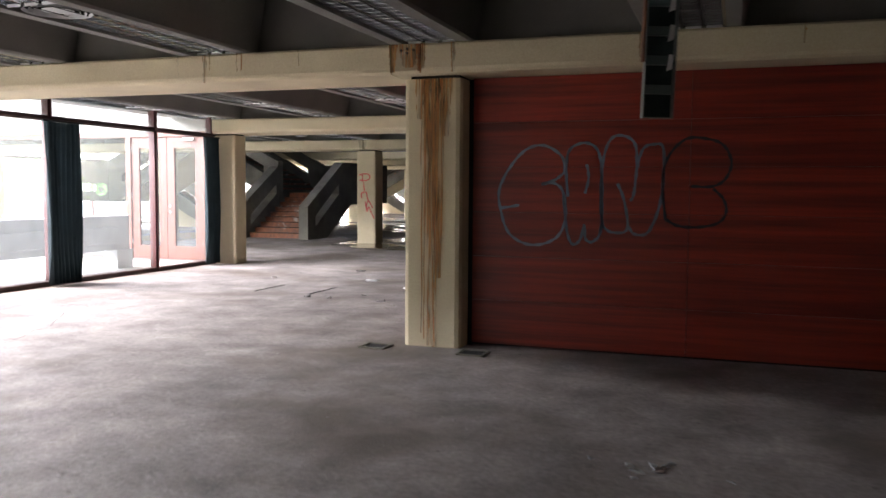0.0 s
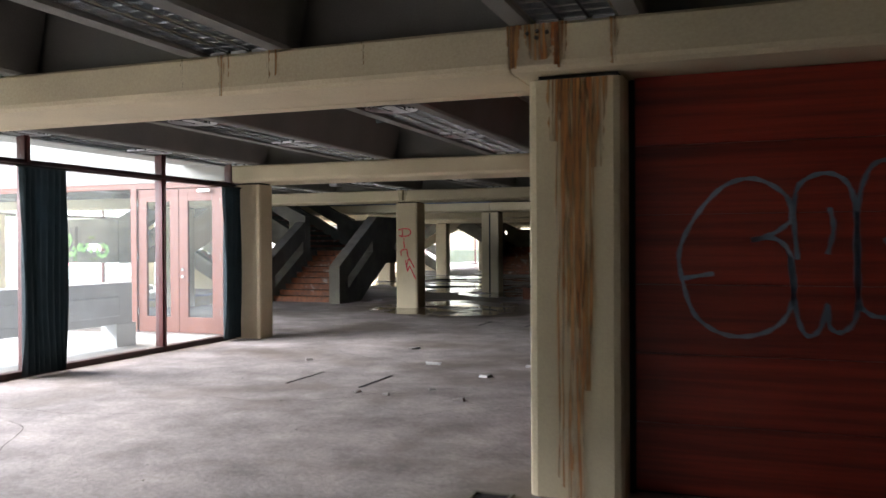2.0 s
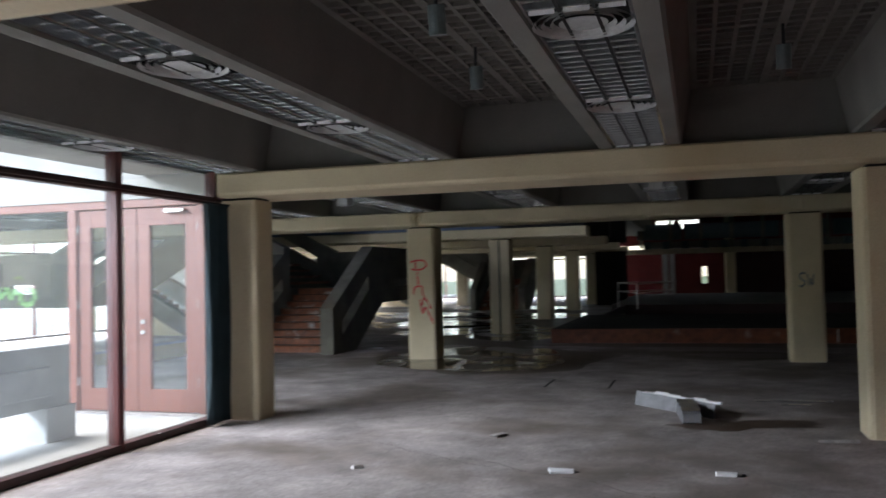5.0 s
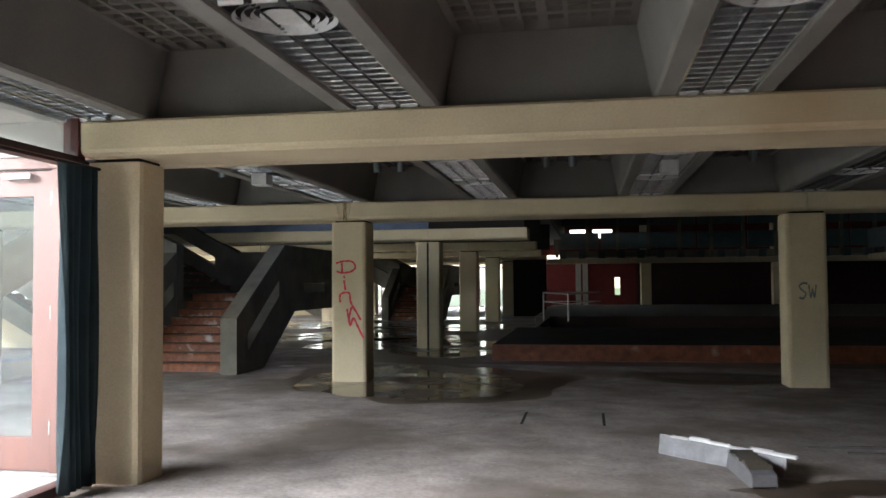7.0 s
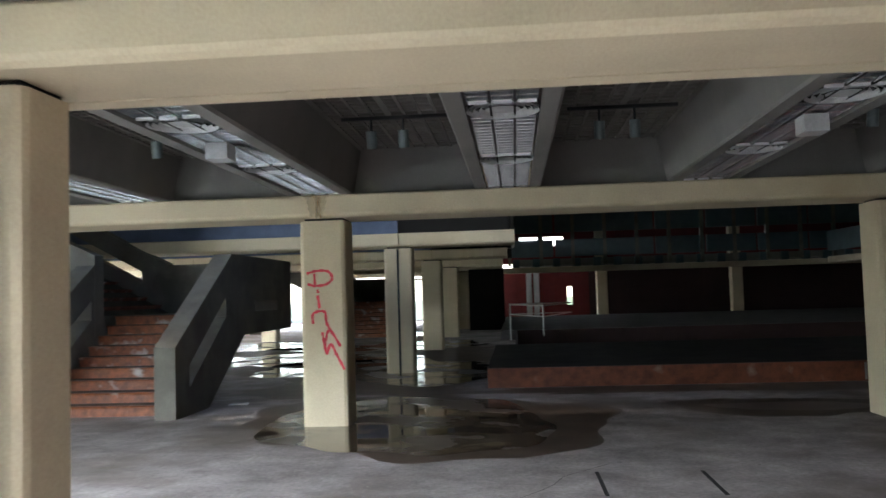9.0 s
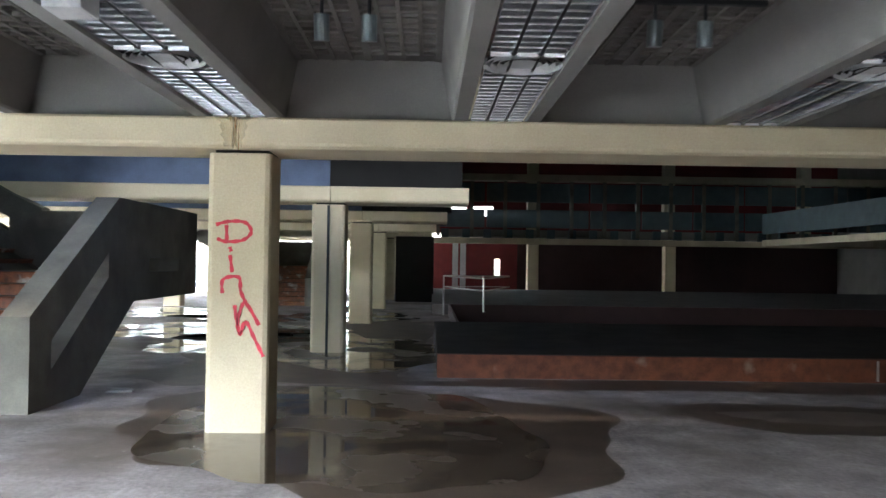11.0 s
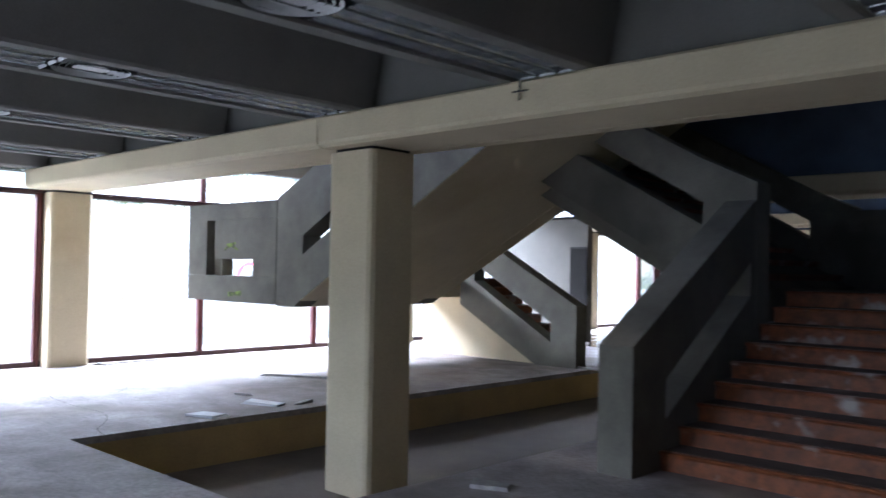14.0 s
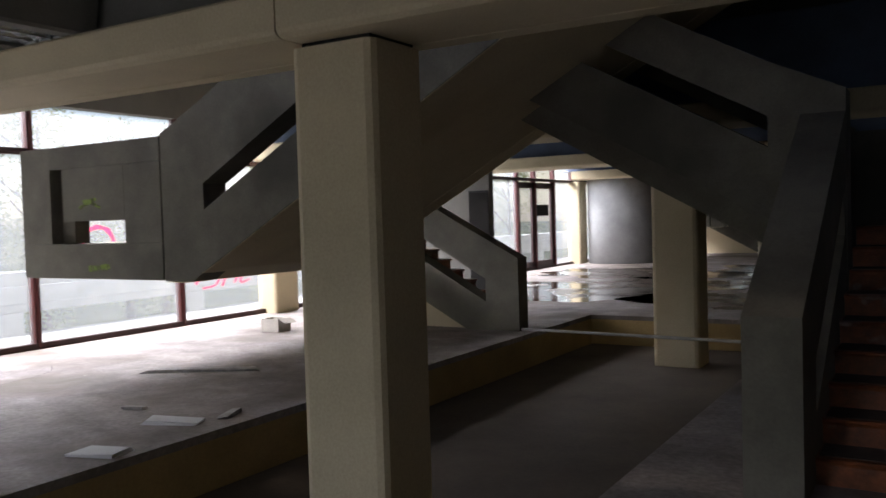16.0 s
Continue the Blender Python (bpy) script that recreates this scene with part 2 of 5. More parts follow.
setting(part("floor", bm, FLOOR), "dusty stained bare concrete floor of the hall", "floor")
setting(boxes("floor_pit", PIT, [(PIT_X0 - 0.2, PIT_X1 + 0.2, PIT_Y0 - 0.2, PIT_Y1 + 0.2, PIT_Z - 0.2, PIT_Z)]), "dark brown sunken concrete floor of the trench", "floor")
setting(boxes("wall_pit", OCHRE, [(PIT_X0 - 0.2, PIT_X0, PIT_Y0, PIT_Y1, PIT_Z, -0.06), (PIT_X0 - 0.2, PIT_X1 + 0.2, PIT_Y0 - 0.2, PIT_Y0, PIT_Z, -0.06), (PIT_X0 - 0.2, PIT_X1 + 0.2, PIT_Y1, PIT_Y1 + 0.2, PIT_Z, -0.06), (PIT_X1, PIT_X1 + 0.2, PIT_Y0, PIT_Y1, PIT_Z, -0.06)]), "ochre painted side walls of the sunken trench", "wall")


# ---- beams and columns ----
def beam(y, x0, x1, joints=()):
    cuts = [x0, *joints, x1]
    bm = bmesh.new()
    for a, b in zip(cuts, cuts[1:]):
        g = 0.006
        f, k = y - 0.17, y + 0.60
        prism(bm, [(f + 0.02, BEAM_T), (f, BEAM_T - 0.02), (f, BEAM_B + 0.045), (f + 0.012, BEAM_B + 0.02), (f + 0.05, BEAM_B), (k - 0.16, BEAM_B), (k - 0.16, BEAM_B + 0.015), (k - 0.145, BEAM_B + 0.015), (k - 0.145, BEAM_B), (k, BEAM_B), (k, BEAM_T)], "x", a + g, b - g)
    return tagged(part("beam", bm, CREAM), "cream painted precast concrete beam resting on columns", "beam", "cream ceiling beams", "structure")


BEAMS = {}
for y, x0, x1, js in ((0.95, -9.25, 14, (-9.13, -2.9, 3.6)), (7.35, -9.25, 14, (-3.01, 3.75)), (13.77, -9.25, 14, (-2.6, 3.6)), (20.17, -22.0, 14, (-15.72, -9.14, -2.7, 3.6)), (26.5, -22.0, -6.9, (-15.6, -9.1)), (32.9, -22.0, -7.1, (-15.6, -9.1)), (39.3, -22.0, -7.3, (-15.6, -9.1)), (45.7, -22.0, -7.4, (-15.6, -9.1)), (52.1, -22.0, 14, (-9.1, -2.6))):
    BEAMS[y] = beam(y, x0, x1, js)


def column(x, y, z0=0.0, w=0.268, d=0.5):
    bm = bmesh.new()
    c = 0.05
    pts = [(x - w + c, y), (x + w - c, y), (x + w - 0.015, y + 0.015), (x + w, y + c), (x + w, y + d - c), (x + w - c, y + d), (x - w + c, y + d), (x - w, y + d - c), (x - w, y + c), (x - w + 0.015, y + 0.015)]
    prism(bm, pts, "z", z0, 2.373)
    ob = part("column", bm, CREAM)
    tagged(ob, "cream painted square concrete column with chamfered corners", "column", "cream columns", "structure")
    bm = bmesh.new()
    box(bm, x - 0.21, x + 0.24, y + 0.03, y + d - 0.06, 2.373, 2.403)
    part("bearing_pad", bm, BLACK, ob, "black rubber bearing pad")
    return ob


COLUMNS = {}
for j, y in enumerate(ROWY):
    for i, x in enumerate(COLX):
        if i < 2 and y < 20 or 26 < y < 50 and x > -8:
            continue
        if i == 0:
            COLUMNS[(i, j)] = column(-22.08, y + 0.13, 0.0, 0.2, 0.58)
        else:
            COLUMNS[(i, j)] = column(x, y, PIT_Z if i == 1 and 18 < y < 27.5 else 0.0, 0.272 if i == 1 else 0.268, 0.4 if (i, j) == (2, 2) else 0.5)

# ---- ceiling ribs, coffers ----
RIB_STEP = 2.16
RIBX = [-9.13 + RIB_STEP * k for k in range(-6, 11)]


def rib(x, y0, y1):
    bm = bmesh.new()
    w, f = 0.375, 0.13
    prism(bm, [(x - w, BEAM_T + 0.02), (x - w + 0.02, BEAM_T), (x - w + f, BEAM_T), (x - w + f, BEAM_T + 0.16), (x + w - f, BEAM_T + 0.16), (x + w - f, BEAM_T), (x + w - 0.02, BEAM_T), (x + w, BEAM_T + 0.02), (x + w + 0.1, SLAB), (x - w - 0.1, SLAB)], "y", y0, y1)
    return tagged(part("ceiling_rib", bm, RIB), "grey brown concrete ceiling rib with a light trough", "ceiling rib", "ceiling ribs", "structure")


BAYS = [(-4, 0.9), (1.58, 7.3), (7.98, 13.72), (14.4, 20.12)]
for y0, y1 in BAYS:
    for x in RIBX:
        if x < -10 and y1 < 14:
            continue
        rib(x, y0 - 0.05, y1 + 0.05)
    bm = bmesh.new()
    west = -22.6 if y0 > 14 else -9.5
    box(bm, west, 14, y0 - 0.3, y1 + 0.3, SLAB, SLAB + 0.25)
    for xa in RIBX:
        if xa < -10 and y1 < 14:
            continue
        a, b = xa + 0.49, xa + RIB_STEP - 0.49
        n = 8
        for k in range(n + 1):
            x = a + (b - a) * k / n
            box(bm, x - (0.03 if k % 4 == 0 else 0.014), x + (0.03 if k % 4 == 0 else 0.014), y0, y1, SLAB - 0.035, SLAB)
        m = int((y1 - y0) / 0.135)
        for k in range(m):
            y = y0 + 0.135 * k
            wd = 0.03 if k % 4 == 0 else 0.014
            box(bm, a, b, y - wd, y + wd, SLAB - 0.03, SLAB)
    setting(part("ceiling", bm, CEIL), "dark gridded tile ceiling between concrete ribs", "ceiling")
for y in (0.9, 7.3, 13.72, 20.12):
    setting(boxes("ceiling_upstand", RIB, [(-22.5 if y > 14 else -9.25, 14, y + 0.1, y + 0.5, BEAM_T + 0.003, SLAB - 0.003)]), "grey concrete upstand above the beam", "upstand")
for y in (26.5, 32.9, 39.3):
    setting(boxes("ceiling_upstand", BLUEWALL, [(-22.5, -9.14, y + 0.1, y + 0.5, BEAM_T + 0.003, 3.597)]), "dull blue upstand above the far beam", "upstand")
    # black colour carries the darkness over the void
    setting(boxes("ceiling_upstand", BLACK, [(-9.137, -7.0, y + 0.1, y + 0.5, BEAM_T + 0.003, 3.597)]), "upstand above the far beam end, black for the dark void", "upstand")
setting(boxes("ceiling_north", RIB, [(-22.6, -6.9, 20.75, 58, 3.6, 3.8), (-6.9, 14, 51.0, 58.4, 2.70, 3.0)]), "dark concrete ceiling of the far hall", "ceiling")
setting(boxes("ceiling_atrium", RIB, [(-6.9, 14.2, 20.7, 58.4, 7.0, 7.2)]), "dark high ceiling over the void", "ceiling")

# ---- walls ----
def boarded_wall(name, axis, at, s0, s1, joints, label):
    """Timber boards with open joints over a dark backing."""
    back = 0.05
    if axis == "x":
        base = boxes(name, BLACK, [(s0, s1, at + 0.03, at + 0.10, 0, 2.397)])
    else:
        base = boxes(name, BLACK, [(at + 0.03, at + 0.10, s0, s1, 0, 2.397)])
    setting(base, label, "wall")
    rows = 6
    cuts = [s0, *joints, s1]
    for r in range(rows):
        z0, z1 = 0.02 + r * 0.396, 0.02 + (r + 1) * 0.396
        for a, b in zip(cuts, cuts[1:]):
            bm = bmesh.new()
            proud = random.uniform(0, 0.004)
            g = 0.0022
            if axis == "x":
                box(bm, a + g, b - g, at - proud, at + 0.028, z0 + 0.0015, z1 - 0.0015)
            else:
                box(bm, at - proud, at + 0.028, a + g, b - g, z0 + 0.0015, z1 - 0.0015)
            part("board", bm, WOOD, base)
    return base


TIMBER = boarded_wall("wall_timber", "x", 7.6, -2.38, 14.0, (-0.50, 1.4, 3.26, 5.1, 7.0, 9.0, 11.5), "dark red stained timber boarding with spray paint")
boarded_wall("wall_timber_side", "y", -2.38, 7.72, 13.7, (9.6, 11.5), "red brown stained timber boarding facing the hall")
# added black strip keeps the gap between column and boards in shade
setting(boxes("timber_gap_shade", BLACK, [(-2.41, -2.375, 7.58, 7.86, 0, 2.38)]), "black strip added for the shade in the gap by the timber", "wall")
# east and south walls are added only to close off the hall
setting(boxes("added_wall_east", RIB, [(14, 14.2, SY, 58.4, -0.2, 7.2)]), "plain dark wall added to close the east side", "wall")
setting(boxes("added_wall_south", RIB, [(-9.5, 14.2, SY - 0.2, SY, -0.2, 3.5)]), "plain dark unseen wall added behind the hall", "wall")
setting(boxes("wall_upper", RIB, [(-7.0, -6.9, 20.8, 57, 3.82, 7.0), (-6.9, 14, 20.78, 20.9, 2.66, 7.0)]), "dark wall above the hall ceiling", "wall")
# far north wall with openings
setting(boxes("wall_north", REDWALL, [(-8.9, -4.1, 57, 57.2, 0, 2.78), (-3.8, -2.9, 57, 57.2, 0, 2.78), (-4.1, -3.8, 57, 57.2, 0, 0.7), (-4.1, -3.8, 57, 57.2, 1.7, 2.78), (-8.9, 14.2, 57, 57.2, 3.0, 3.95), (-8.9, -6.6, 57, 57.2, 3.95, 4.45), (-5.6, -5.3, 57, 57.2, 3.95, 4.45), (-4.2, 14.2, 57, 57.2, 3.95, 4.45), (-8.9, 14.2, 57, 57.2, 4.45, 7.2)]), "far dark red painted wall with small openings", "wall")
# same red wall; its unlit stretch is put into the darker colour
setting(boxes("wall_northeast", MAROON, [(-2.9, 14.2, 57, 57.2, 0, 2.78)]), "far red wall, maroon where no light reaches it", "wall")
setting(boxes("wall_northwest_return", RIB, [(-9.1, -8.9, 56.9, 58.2, 0, 3.6)]), "grey concrete return wall at the far end", "wall")
# black sheet imitates the unlit depth of an opening in a far bay
setting(boxes("dark_far_opening", BLACK, [(-8.75, -7.35, 44.0, 44.12, 0, 2.42)]), "black sheet standing for the darkness of a far opening", "wall")


# ---- glazing ----
def glazed(name, axis, at, s0, s1, mullions, z_trans, z_top, label, mat=REDSTEEL, sill=0.07, door=(), glass=GLASS):
    base = thing(name, label, "window")
    base["kind"] = "structure"
    def bx(bm, sa, sb, ta, tb, za, zb):
        if axis == "y":
            box(bm, at + ta, at + tb, sa, sb, za, zb, 0.004)
        else:
            box(bm, sa, sb, at + ta, at + tb, za, zb, 0.004)
    for s in mullions:
        bm = bmesh.new()
        bx(bm, s - 0.04, s + 0.04, -0.06, 0.06, 0, z_top)
        bx(bm, s - 0.012, s + 0.012, 0.06, 0.085, 0, z_top)
        part("mullion", bm, mat, base)
    bm = bmesh.new()
    bx(bm, s0, s1, -0.055, 0.055, z_trans, z_trans + 0.075)
    bx(bm, s0, s1, 0.055, 0.09, z_trans + 0.02, z_trans + 0.045)
    part("transom", bm, DARKRED, base)
    bm = bmesh.new()
    bx(bm, s0, s1, -0.06, 0.07, 0, sill)
    part("sill", bm, DARKRED, base, "blackened steel sill")
    cuts = sorted([s0, *mullions, s1])
    for a, b in zip(cuts, cuts[1:]):
        if b - a < 0.2 or any(abs((a + b) / 2 - d) < 0.6 for d in door):
            continue
        for za, zb in ((sill, z_trans), (z_trans + 0.075, z_top)):
            bm = bmesh.new()
            bx2 = (a + 0.04, b - 0.04, -0.004, 0.004, za, zb)
            if axis == "y":
                box(bm, at + bx2[2], at + bx2[3], bx2[0], bx2[1], za, zb)
            else:
                box(bm, bx2[0], bx2[1], at + bx2[2], at + bx2[3], za, zb)
            p = part("pane", bm, glass, base)
            p.visible_shadow = False
    return base


DARKRED = material("blackened_red_steel", (0.05, 0.018, 0.016), 0.5, 0, 5, 0.4, 60, 0.15)
window_1 = glazed("window_1", "y", G1X, SY, 13.72, (-1.75, 0.55, 2.85, 5.15, 7.45, 9.78, 12.06, 13.66), 2.33, 2.74, "full height dark red steel glazing along the terrace")
FM = [14.1, 15.9, 18.1, 20.25, 20.92, 22.73, 24.97, 26.7, 27.3, 29.1, 31.3, 33.1, 33.7, 35.9, 36.95, 38.2, 39.5, 40.1, 41.9, 44.1, 45.9, 46.5, 48.2, 50.2, 52.2, 54.2, 56.2, 57.8]
window_2 = glazed("window_2", "y", FACX, 14.0, 58.0, FM, 2.34, 2.95, "full height dark red steel facade with spray painted panes", door=(36.4, 37.5), glass=DUST_GLARE)
window_3 = glazed("window_3", "x", 58.0, -22.18, -9.1, [-20, -18, -16, -14, -12, -10.2], 2.31, 2.95, "far full height steel glazing at the hall's end")
setting(boxes("wall_facade_head", RIB, [(FACX - 0.1, FACX + 0.1, 14.0, 58.0, 2.95, 3.6), (-22.0, -9.0, 57.9, 58.1, 2.95, 3.6)]), "grey concrete head above the facade glazing", "wall")

# wooden entrance doors between terrace and hall
DY = 14.1
entrance = thing("door_1", "closed pair of red brown wooden doors with tall glass panels", "door")
entrance["kind"] = "structure"
bm = bmesh.new()
box(bm, -11.56, -11.44, DY - 0.06, DY + 0.06, 0, 2.385, 0.006)
box(bm, -9.78, -9.69, DY - 0.06, DY + 0.06, 0, 2.385, 0.006)
box(bm, -22.18, -9.42, DY - 0.06, DY + 0.06, 2.385, 2.48, 0.006)
part("door_frame", bm, DOORWOOD, entrance)
for x0, x1, hs in ((-11.43, -10.615, 1), (-10.605, -9.79, -1)):
    bm = bmesh.new()
    m = 0.17
    box(bm, x0, x0 + m, DY - 0.025, DY + 0.025, 0.01, 2.375, 0.004)
    box(bm, x1 - m, x1, DY - 0.025, DY + 0.025, 0.01, 2.375, 0.004)
    box(bm, x0 + m, x1 - m, DY - 0.024, DY + 0.024, 0.01, 0.27, 0.004)
    box(bm, x0 + m, x1 - m, DY - 0.024, DY + 0.024, 2.17, 2.375, 0.004)
    leaf = part("door_leaf", bm, DOORWOOD, entrance)
    bm = bmesh.new()
    box(bm, x0 + m, x1 - m, DY - 0.004, DY + 0.004, 0.27, 2.17)
    pn = part("door_pane", bm, GLASS, leaf)
    pn.visible_shadow = False
    hx = x1 - 0.08 if hs > 0 else x0 + 0.08
    if hs < 0:
        for hz in (0.93, 1.05):
            bm = bmesh.new()
            bmesh.ops.create_cone(bm, cap_ends=True, segments=16, radius1=0.03, radius2=0.026, depth=0.03, matrix=Matrix.Translation((hx, DY - 0.038, hz)) @ Matrix.Rotation(radians(90), 4, "X"))
            part("lock_rosette", bm, ALU, leaf, "round bright metal lock rosette")
    for hz in (0.3, 1.2, 2.1):
        bm = bmesh.new()
        tube(bm, ((x0 if hs > 0 else x1), DY - 0.035, hz), ((x0 if hs > 0 else x1), DY - 0.035, hz + 0.1), 0.012)
        part("hinge", bm, ALU, leaf)
bm = bmesh.new()
box(bm, -10.2, -9.95, DY - 0.09, DY - 0.03, 2.305, 2.35, 0.006)
part("door_closer", bm, ALU, entrance, "small pale door closer")
bm = bmesh.new()
box(bm, -22.18, -13.2, DY - 0.03, DY + 0.03, 0, 0.08)
box(bm, -13.2, -13.12, DY - 0.03, DY + 0.03, 0, 2.385)
box(bm, -17.2, -17.12, DY - 0.03, DY + 0.03, 0, 2.385)
part("side_frame", bm, DOORWOOD, entrance)
for a, b in ((-9.69, -9.42), (-13.12, -11.56), (-17.12, -13.2), (-22.18, -17.2)):
    bm = bmesh.new()
    box(bm, a, b, DY - 0.004, DY + 0.004, 0.08, 2.385)
    pn = part("side_pane", bm, GLASS, entrance)
    pn.visible_shadow = False
setting(boxes("wall_door_head", TERRACE_CEIL, [(-22.18, -9.42, DY - 0.08, DY + 0.12, 2.48, 3.3)]), "cream concrete head over the entrance doors", "wall")

# facade door, dark steel
fdoor = thing("door_2", "closed dark steel double door with glass panels", "door")
fdoor["kind"] = "structure"
for y0, y1 in ((35.95, 36.93), (36.97, 38.15)):
    bm = bmesh.new()
    for a, b, za, zb in ((y0, y0 + 0.13, 0, 2.30), (y1 - 0.13, y1, 0, 2.30), (y0, y1, 0.0, 0.22), (y0, y1, 2.15, 2.30)):
        box(bm, FACX - 0.03, FACX + 0.03, a, b, za, zb)
    leaf = part("door_leaf", bm, DARKRED, fdoor)
    bm = bmesh.new()
    box(bm, FACX - 0.004, FACX + 0.004, y0 + 0.13, y1 - 0.13, 0.22, 2.15)
    pn = part("door_pane", bm, GLASS, leaf)
    pn.visible_shadow = False
bm = bmesh.new()
box(bm, FACX + 0.02, FACX + 0.05, 37.1, 37.8, 1.42, 1.72)
part("notice_board", bm, BLACK, fdoor, "black notice fixed on the glass")


# ---- staircases ----
def slotted(parent, axis, a, b, foot, sgn, z0, run, post=True, flip_low=0.7, slope=0.55):
    """A concrete stair parapet with a sloping slot; d runs up the flight from its foot."""
    def top(d):
        return 0.91 + slope * d
    def low(d):
        return slope * (d - flip_low)
    polys = []
    if post:
        s0, s1 = 0.36, 0.65  # heights of the slot's foot
        cut = run - 0.30
        up = (1.53 - s1) / (cut - 0.46)
        polys.append([(0, 0), (0.46, 0), (0.46, s0), (0.46, s1), (0.46, top(0.46)), (0, 0.91)])
        lip = s0 + up * (cut - 0.46)
        polys.append([(0.46, 0), (flip_low, 0), (cut, low(cut)), (cut, lip), (0.46, s0)])
        polys.append([(0.46, s1), (cut, s1 + up * (cut - 0.46)), (cut, top(cut)), (0.46, top(0.46))])
        polys.append([(cut, low(cut)), (run, low(run)), (run, top(run)), (cut, top(cut)), (cut, s1 + up * (cut - 0.46)), (cut, lip)])
    else:
        e, w = run - 0.32, 0.5
        polys.append([(0, -0.32), (max(0.02, flip_low - 0.55), -0.32), (w, low(w)), (w, low(w) + 0.5), (w, low(w) + 0.72), (w, top(w)), (0, 0.95)])
        polys.append([(w, low(w)), (e, low(e)), (e, low(e) + 0.5), (w, low(w) + 0.5)])
        polys.append([(w, low(w) + 0.72), (e, low(e) + 0.72), (e, top(e)), (w, top(w))])
        polys.append([(e, low(e)), (run, low(run)), (run, top(run)), (e, top(e)), (e, low(e) + 0.72), (e, low(e) + 0.5)])
    bm = bmesh.new()
    for p in polys:
        prism(bm, [(foot + sgn * d, z0 + z) for d, z in p], axis, a, b)
    bmesh.ops.remove_doubles(bm, verts=bm.verts[:], dist=0.0005)
    return part("parapet", bm, GREY, parent)


def steps(parent, axis, a, b, foot, sgn, z0, n, d=0.29, r=0.1375):
    bm = bmesh.new()
    pts = [(0, 0), (0, r - 0.03), (-0.02, r - 0.03), (-0.025, r - 0.012), (-0.015, r), (d + 0.01, r), (d + 0.01, 0)]
    prism(bm, [(sgn * p, q) for p, q in pts], axis, a, b)
    first = part("step", bm, TILE, parent)
    bm = bmesh.new()
    prism(bm, [(sgn * p, q) for p, q in ((0.035, r), (0.035, r + 0.004), (d + 0.005, r + 0.004), (d + 0.005, r))], axis, a + 0.01, b - 0.01)
    dirt = part("tread", bm, DIRT, first, "dark dirt on the tread")
    for k in range(n):
        ob = first if k == 0 else new("step", first.data)
        ob.parent = parent
        off = foot + sgn * k * d
        ob.location = (off, 0, z0 + k * r) if axis == "y" else (0, off, z0 + k * r)
        if k:
            tr = new("tread", dirt.data)
            tr.parent = ob
            tr["label"] = "dark dirt on the tread"


stair_1 = thing("staircase", "grey concrete staircase with red brown tiled steps and slotted parapets", "staircase", "concrete staircases")
X0, X1 = -13.585, -11.22
LAND, TOP = 1.28, 2.19
steps(stair_1, "x", X0 + 0.28, X1 - 0.28, 21.3, 1, 0.0, 9, 0.285, LAND / 9)
slotted(stair_1, "x", X0, X0 + 0.28, 20.9, 1, 0.0, 2.2, True, 1.15, 0.582)
slotted(stair_1, "x", X1 - 0.28, X1, 20.9, 1, 0.0, 2.2, True, 1.15, 0.582)
bm = bmesh.new()
prism(bm, [(21.5, 0), (22.1, 0), (23.85, 0.93), (26.45, 0.93), (26.45, LAND), (23.87, LAND)], "x", X0 + 0.283, X1 - 0.283)
part("soffit", bm, GREY, stair_1)
bm = bmesh.new()
for p in ([(23.1, 0.611), (23.65, 0.93), (24.2, 0.93), (24.2, 1.29), (24.2, 1.47), (24.2, TOP), (23.1, TOP)], [(25.5, 0.93), (26.45, 0.93), (26.45, TOP), (25.5, TOP), (25.5, 1.47), (25.5, 1.29)], [(24.2, 0.93), (25.5, 0.93), (25.5, 1.29), (24.2, 1.29)], [(24.2, 1.47), (25.5, 1.47), (25.5, TOP), (24.2, TOP)]):
    prism(bm, p, "x", X1 - 0.28, X1)
bmesh.ops.remove_doubles(bm, verts=bm.verts[:], dist=0.0005)
part("landing_parapet", bm, GREY, stair_1)
bm = bmesh.new()
box(bm, X0, X1 - 0.283, 26.17, 26.45, 0.93, TOP)
part("landing_back", bm, GREY, stair_1)
# upper flight of the same staircase, turning to the west
slotted(stair_1, "y", 22.9, 23.18, -13.3, -1, LAND, 4.2, False, 0.35)
slotted(stair_1, "y", 26.17, 26.45, -13.55, -1, LAND, 4.2, False, 0.35)
bm = bmesh.new()
prism(bm, [(-13.54, 0.98), (-13.54, 1.29), (-17.3, 3.36), (-17.3, 3.05)], "y", 23.183, 26.167)
part("upper_soffit", bm, GREY, stair_1)
steps(stair_1, "y", 23.185, 26.165, -13.68, -1, LAND, 11, 0.29, 0.155)

stair_2 = thing("staircase", "cream and grey concrete staircase with a boxed landing before the glass", "staircase", "concrete staircases")
# landing box
Y0, Y1 = 21.6, 23.9
for x0, x1, z0, z1, d in ((-20.54, -18.54, 0.965, 1.29, 0.0), (-20.54, -20.09, 1.293, 2.21, 0.0), (-20.087, -19.9, 1.293, 2.0, 0.12), (-20.087, -18.54, 2.003, 2.21, 0.0), (-19.897, -19.02, 1.505, 2.0, 0.0), (-19.017, -18.54, 1.293, 2.0, 0.0)):
    boxes("landing_panel", GREY, [(x0, x1, Y0 + d, Y0 + 0.28, z0, z1)], stair_2)
boxes("landing_slab", CREAM, [(-20.54, -18.54, Y0 + 0.283, Y1, 0.965, LAND), (-20.54, -19.6, Y1, 26.9, 0.965, LAND)], stair_2, "cream painted landing slab")
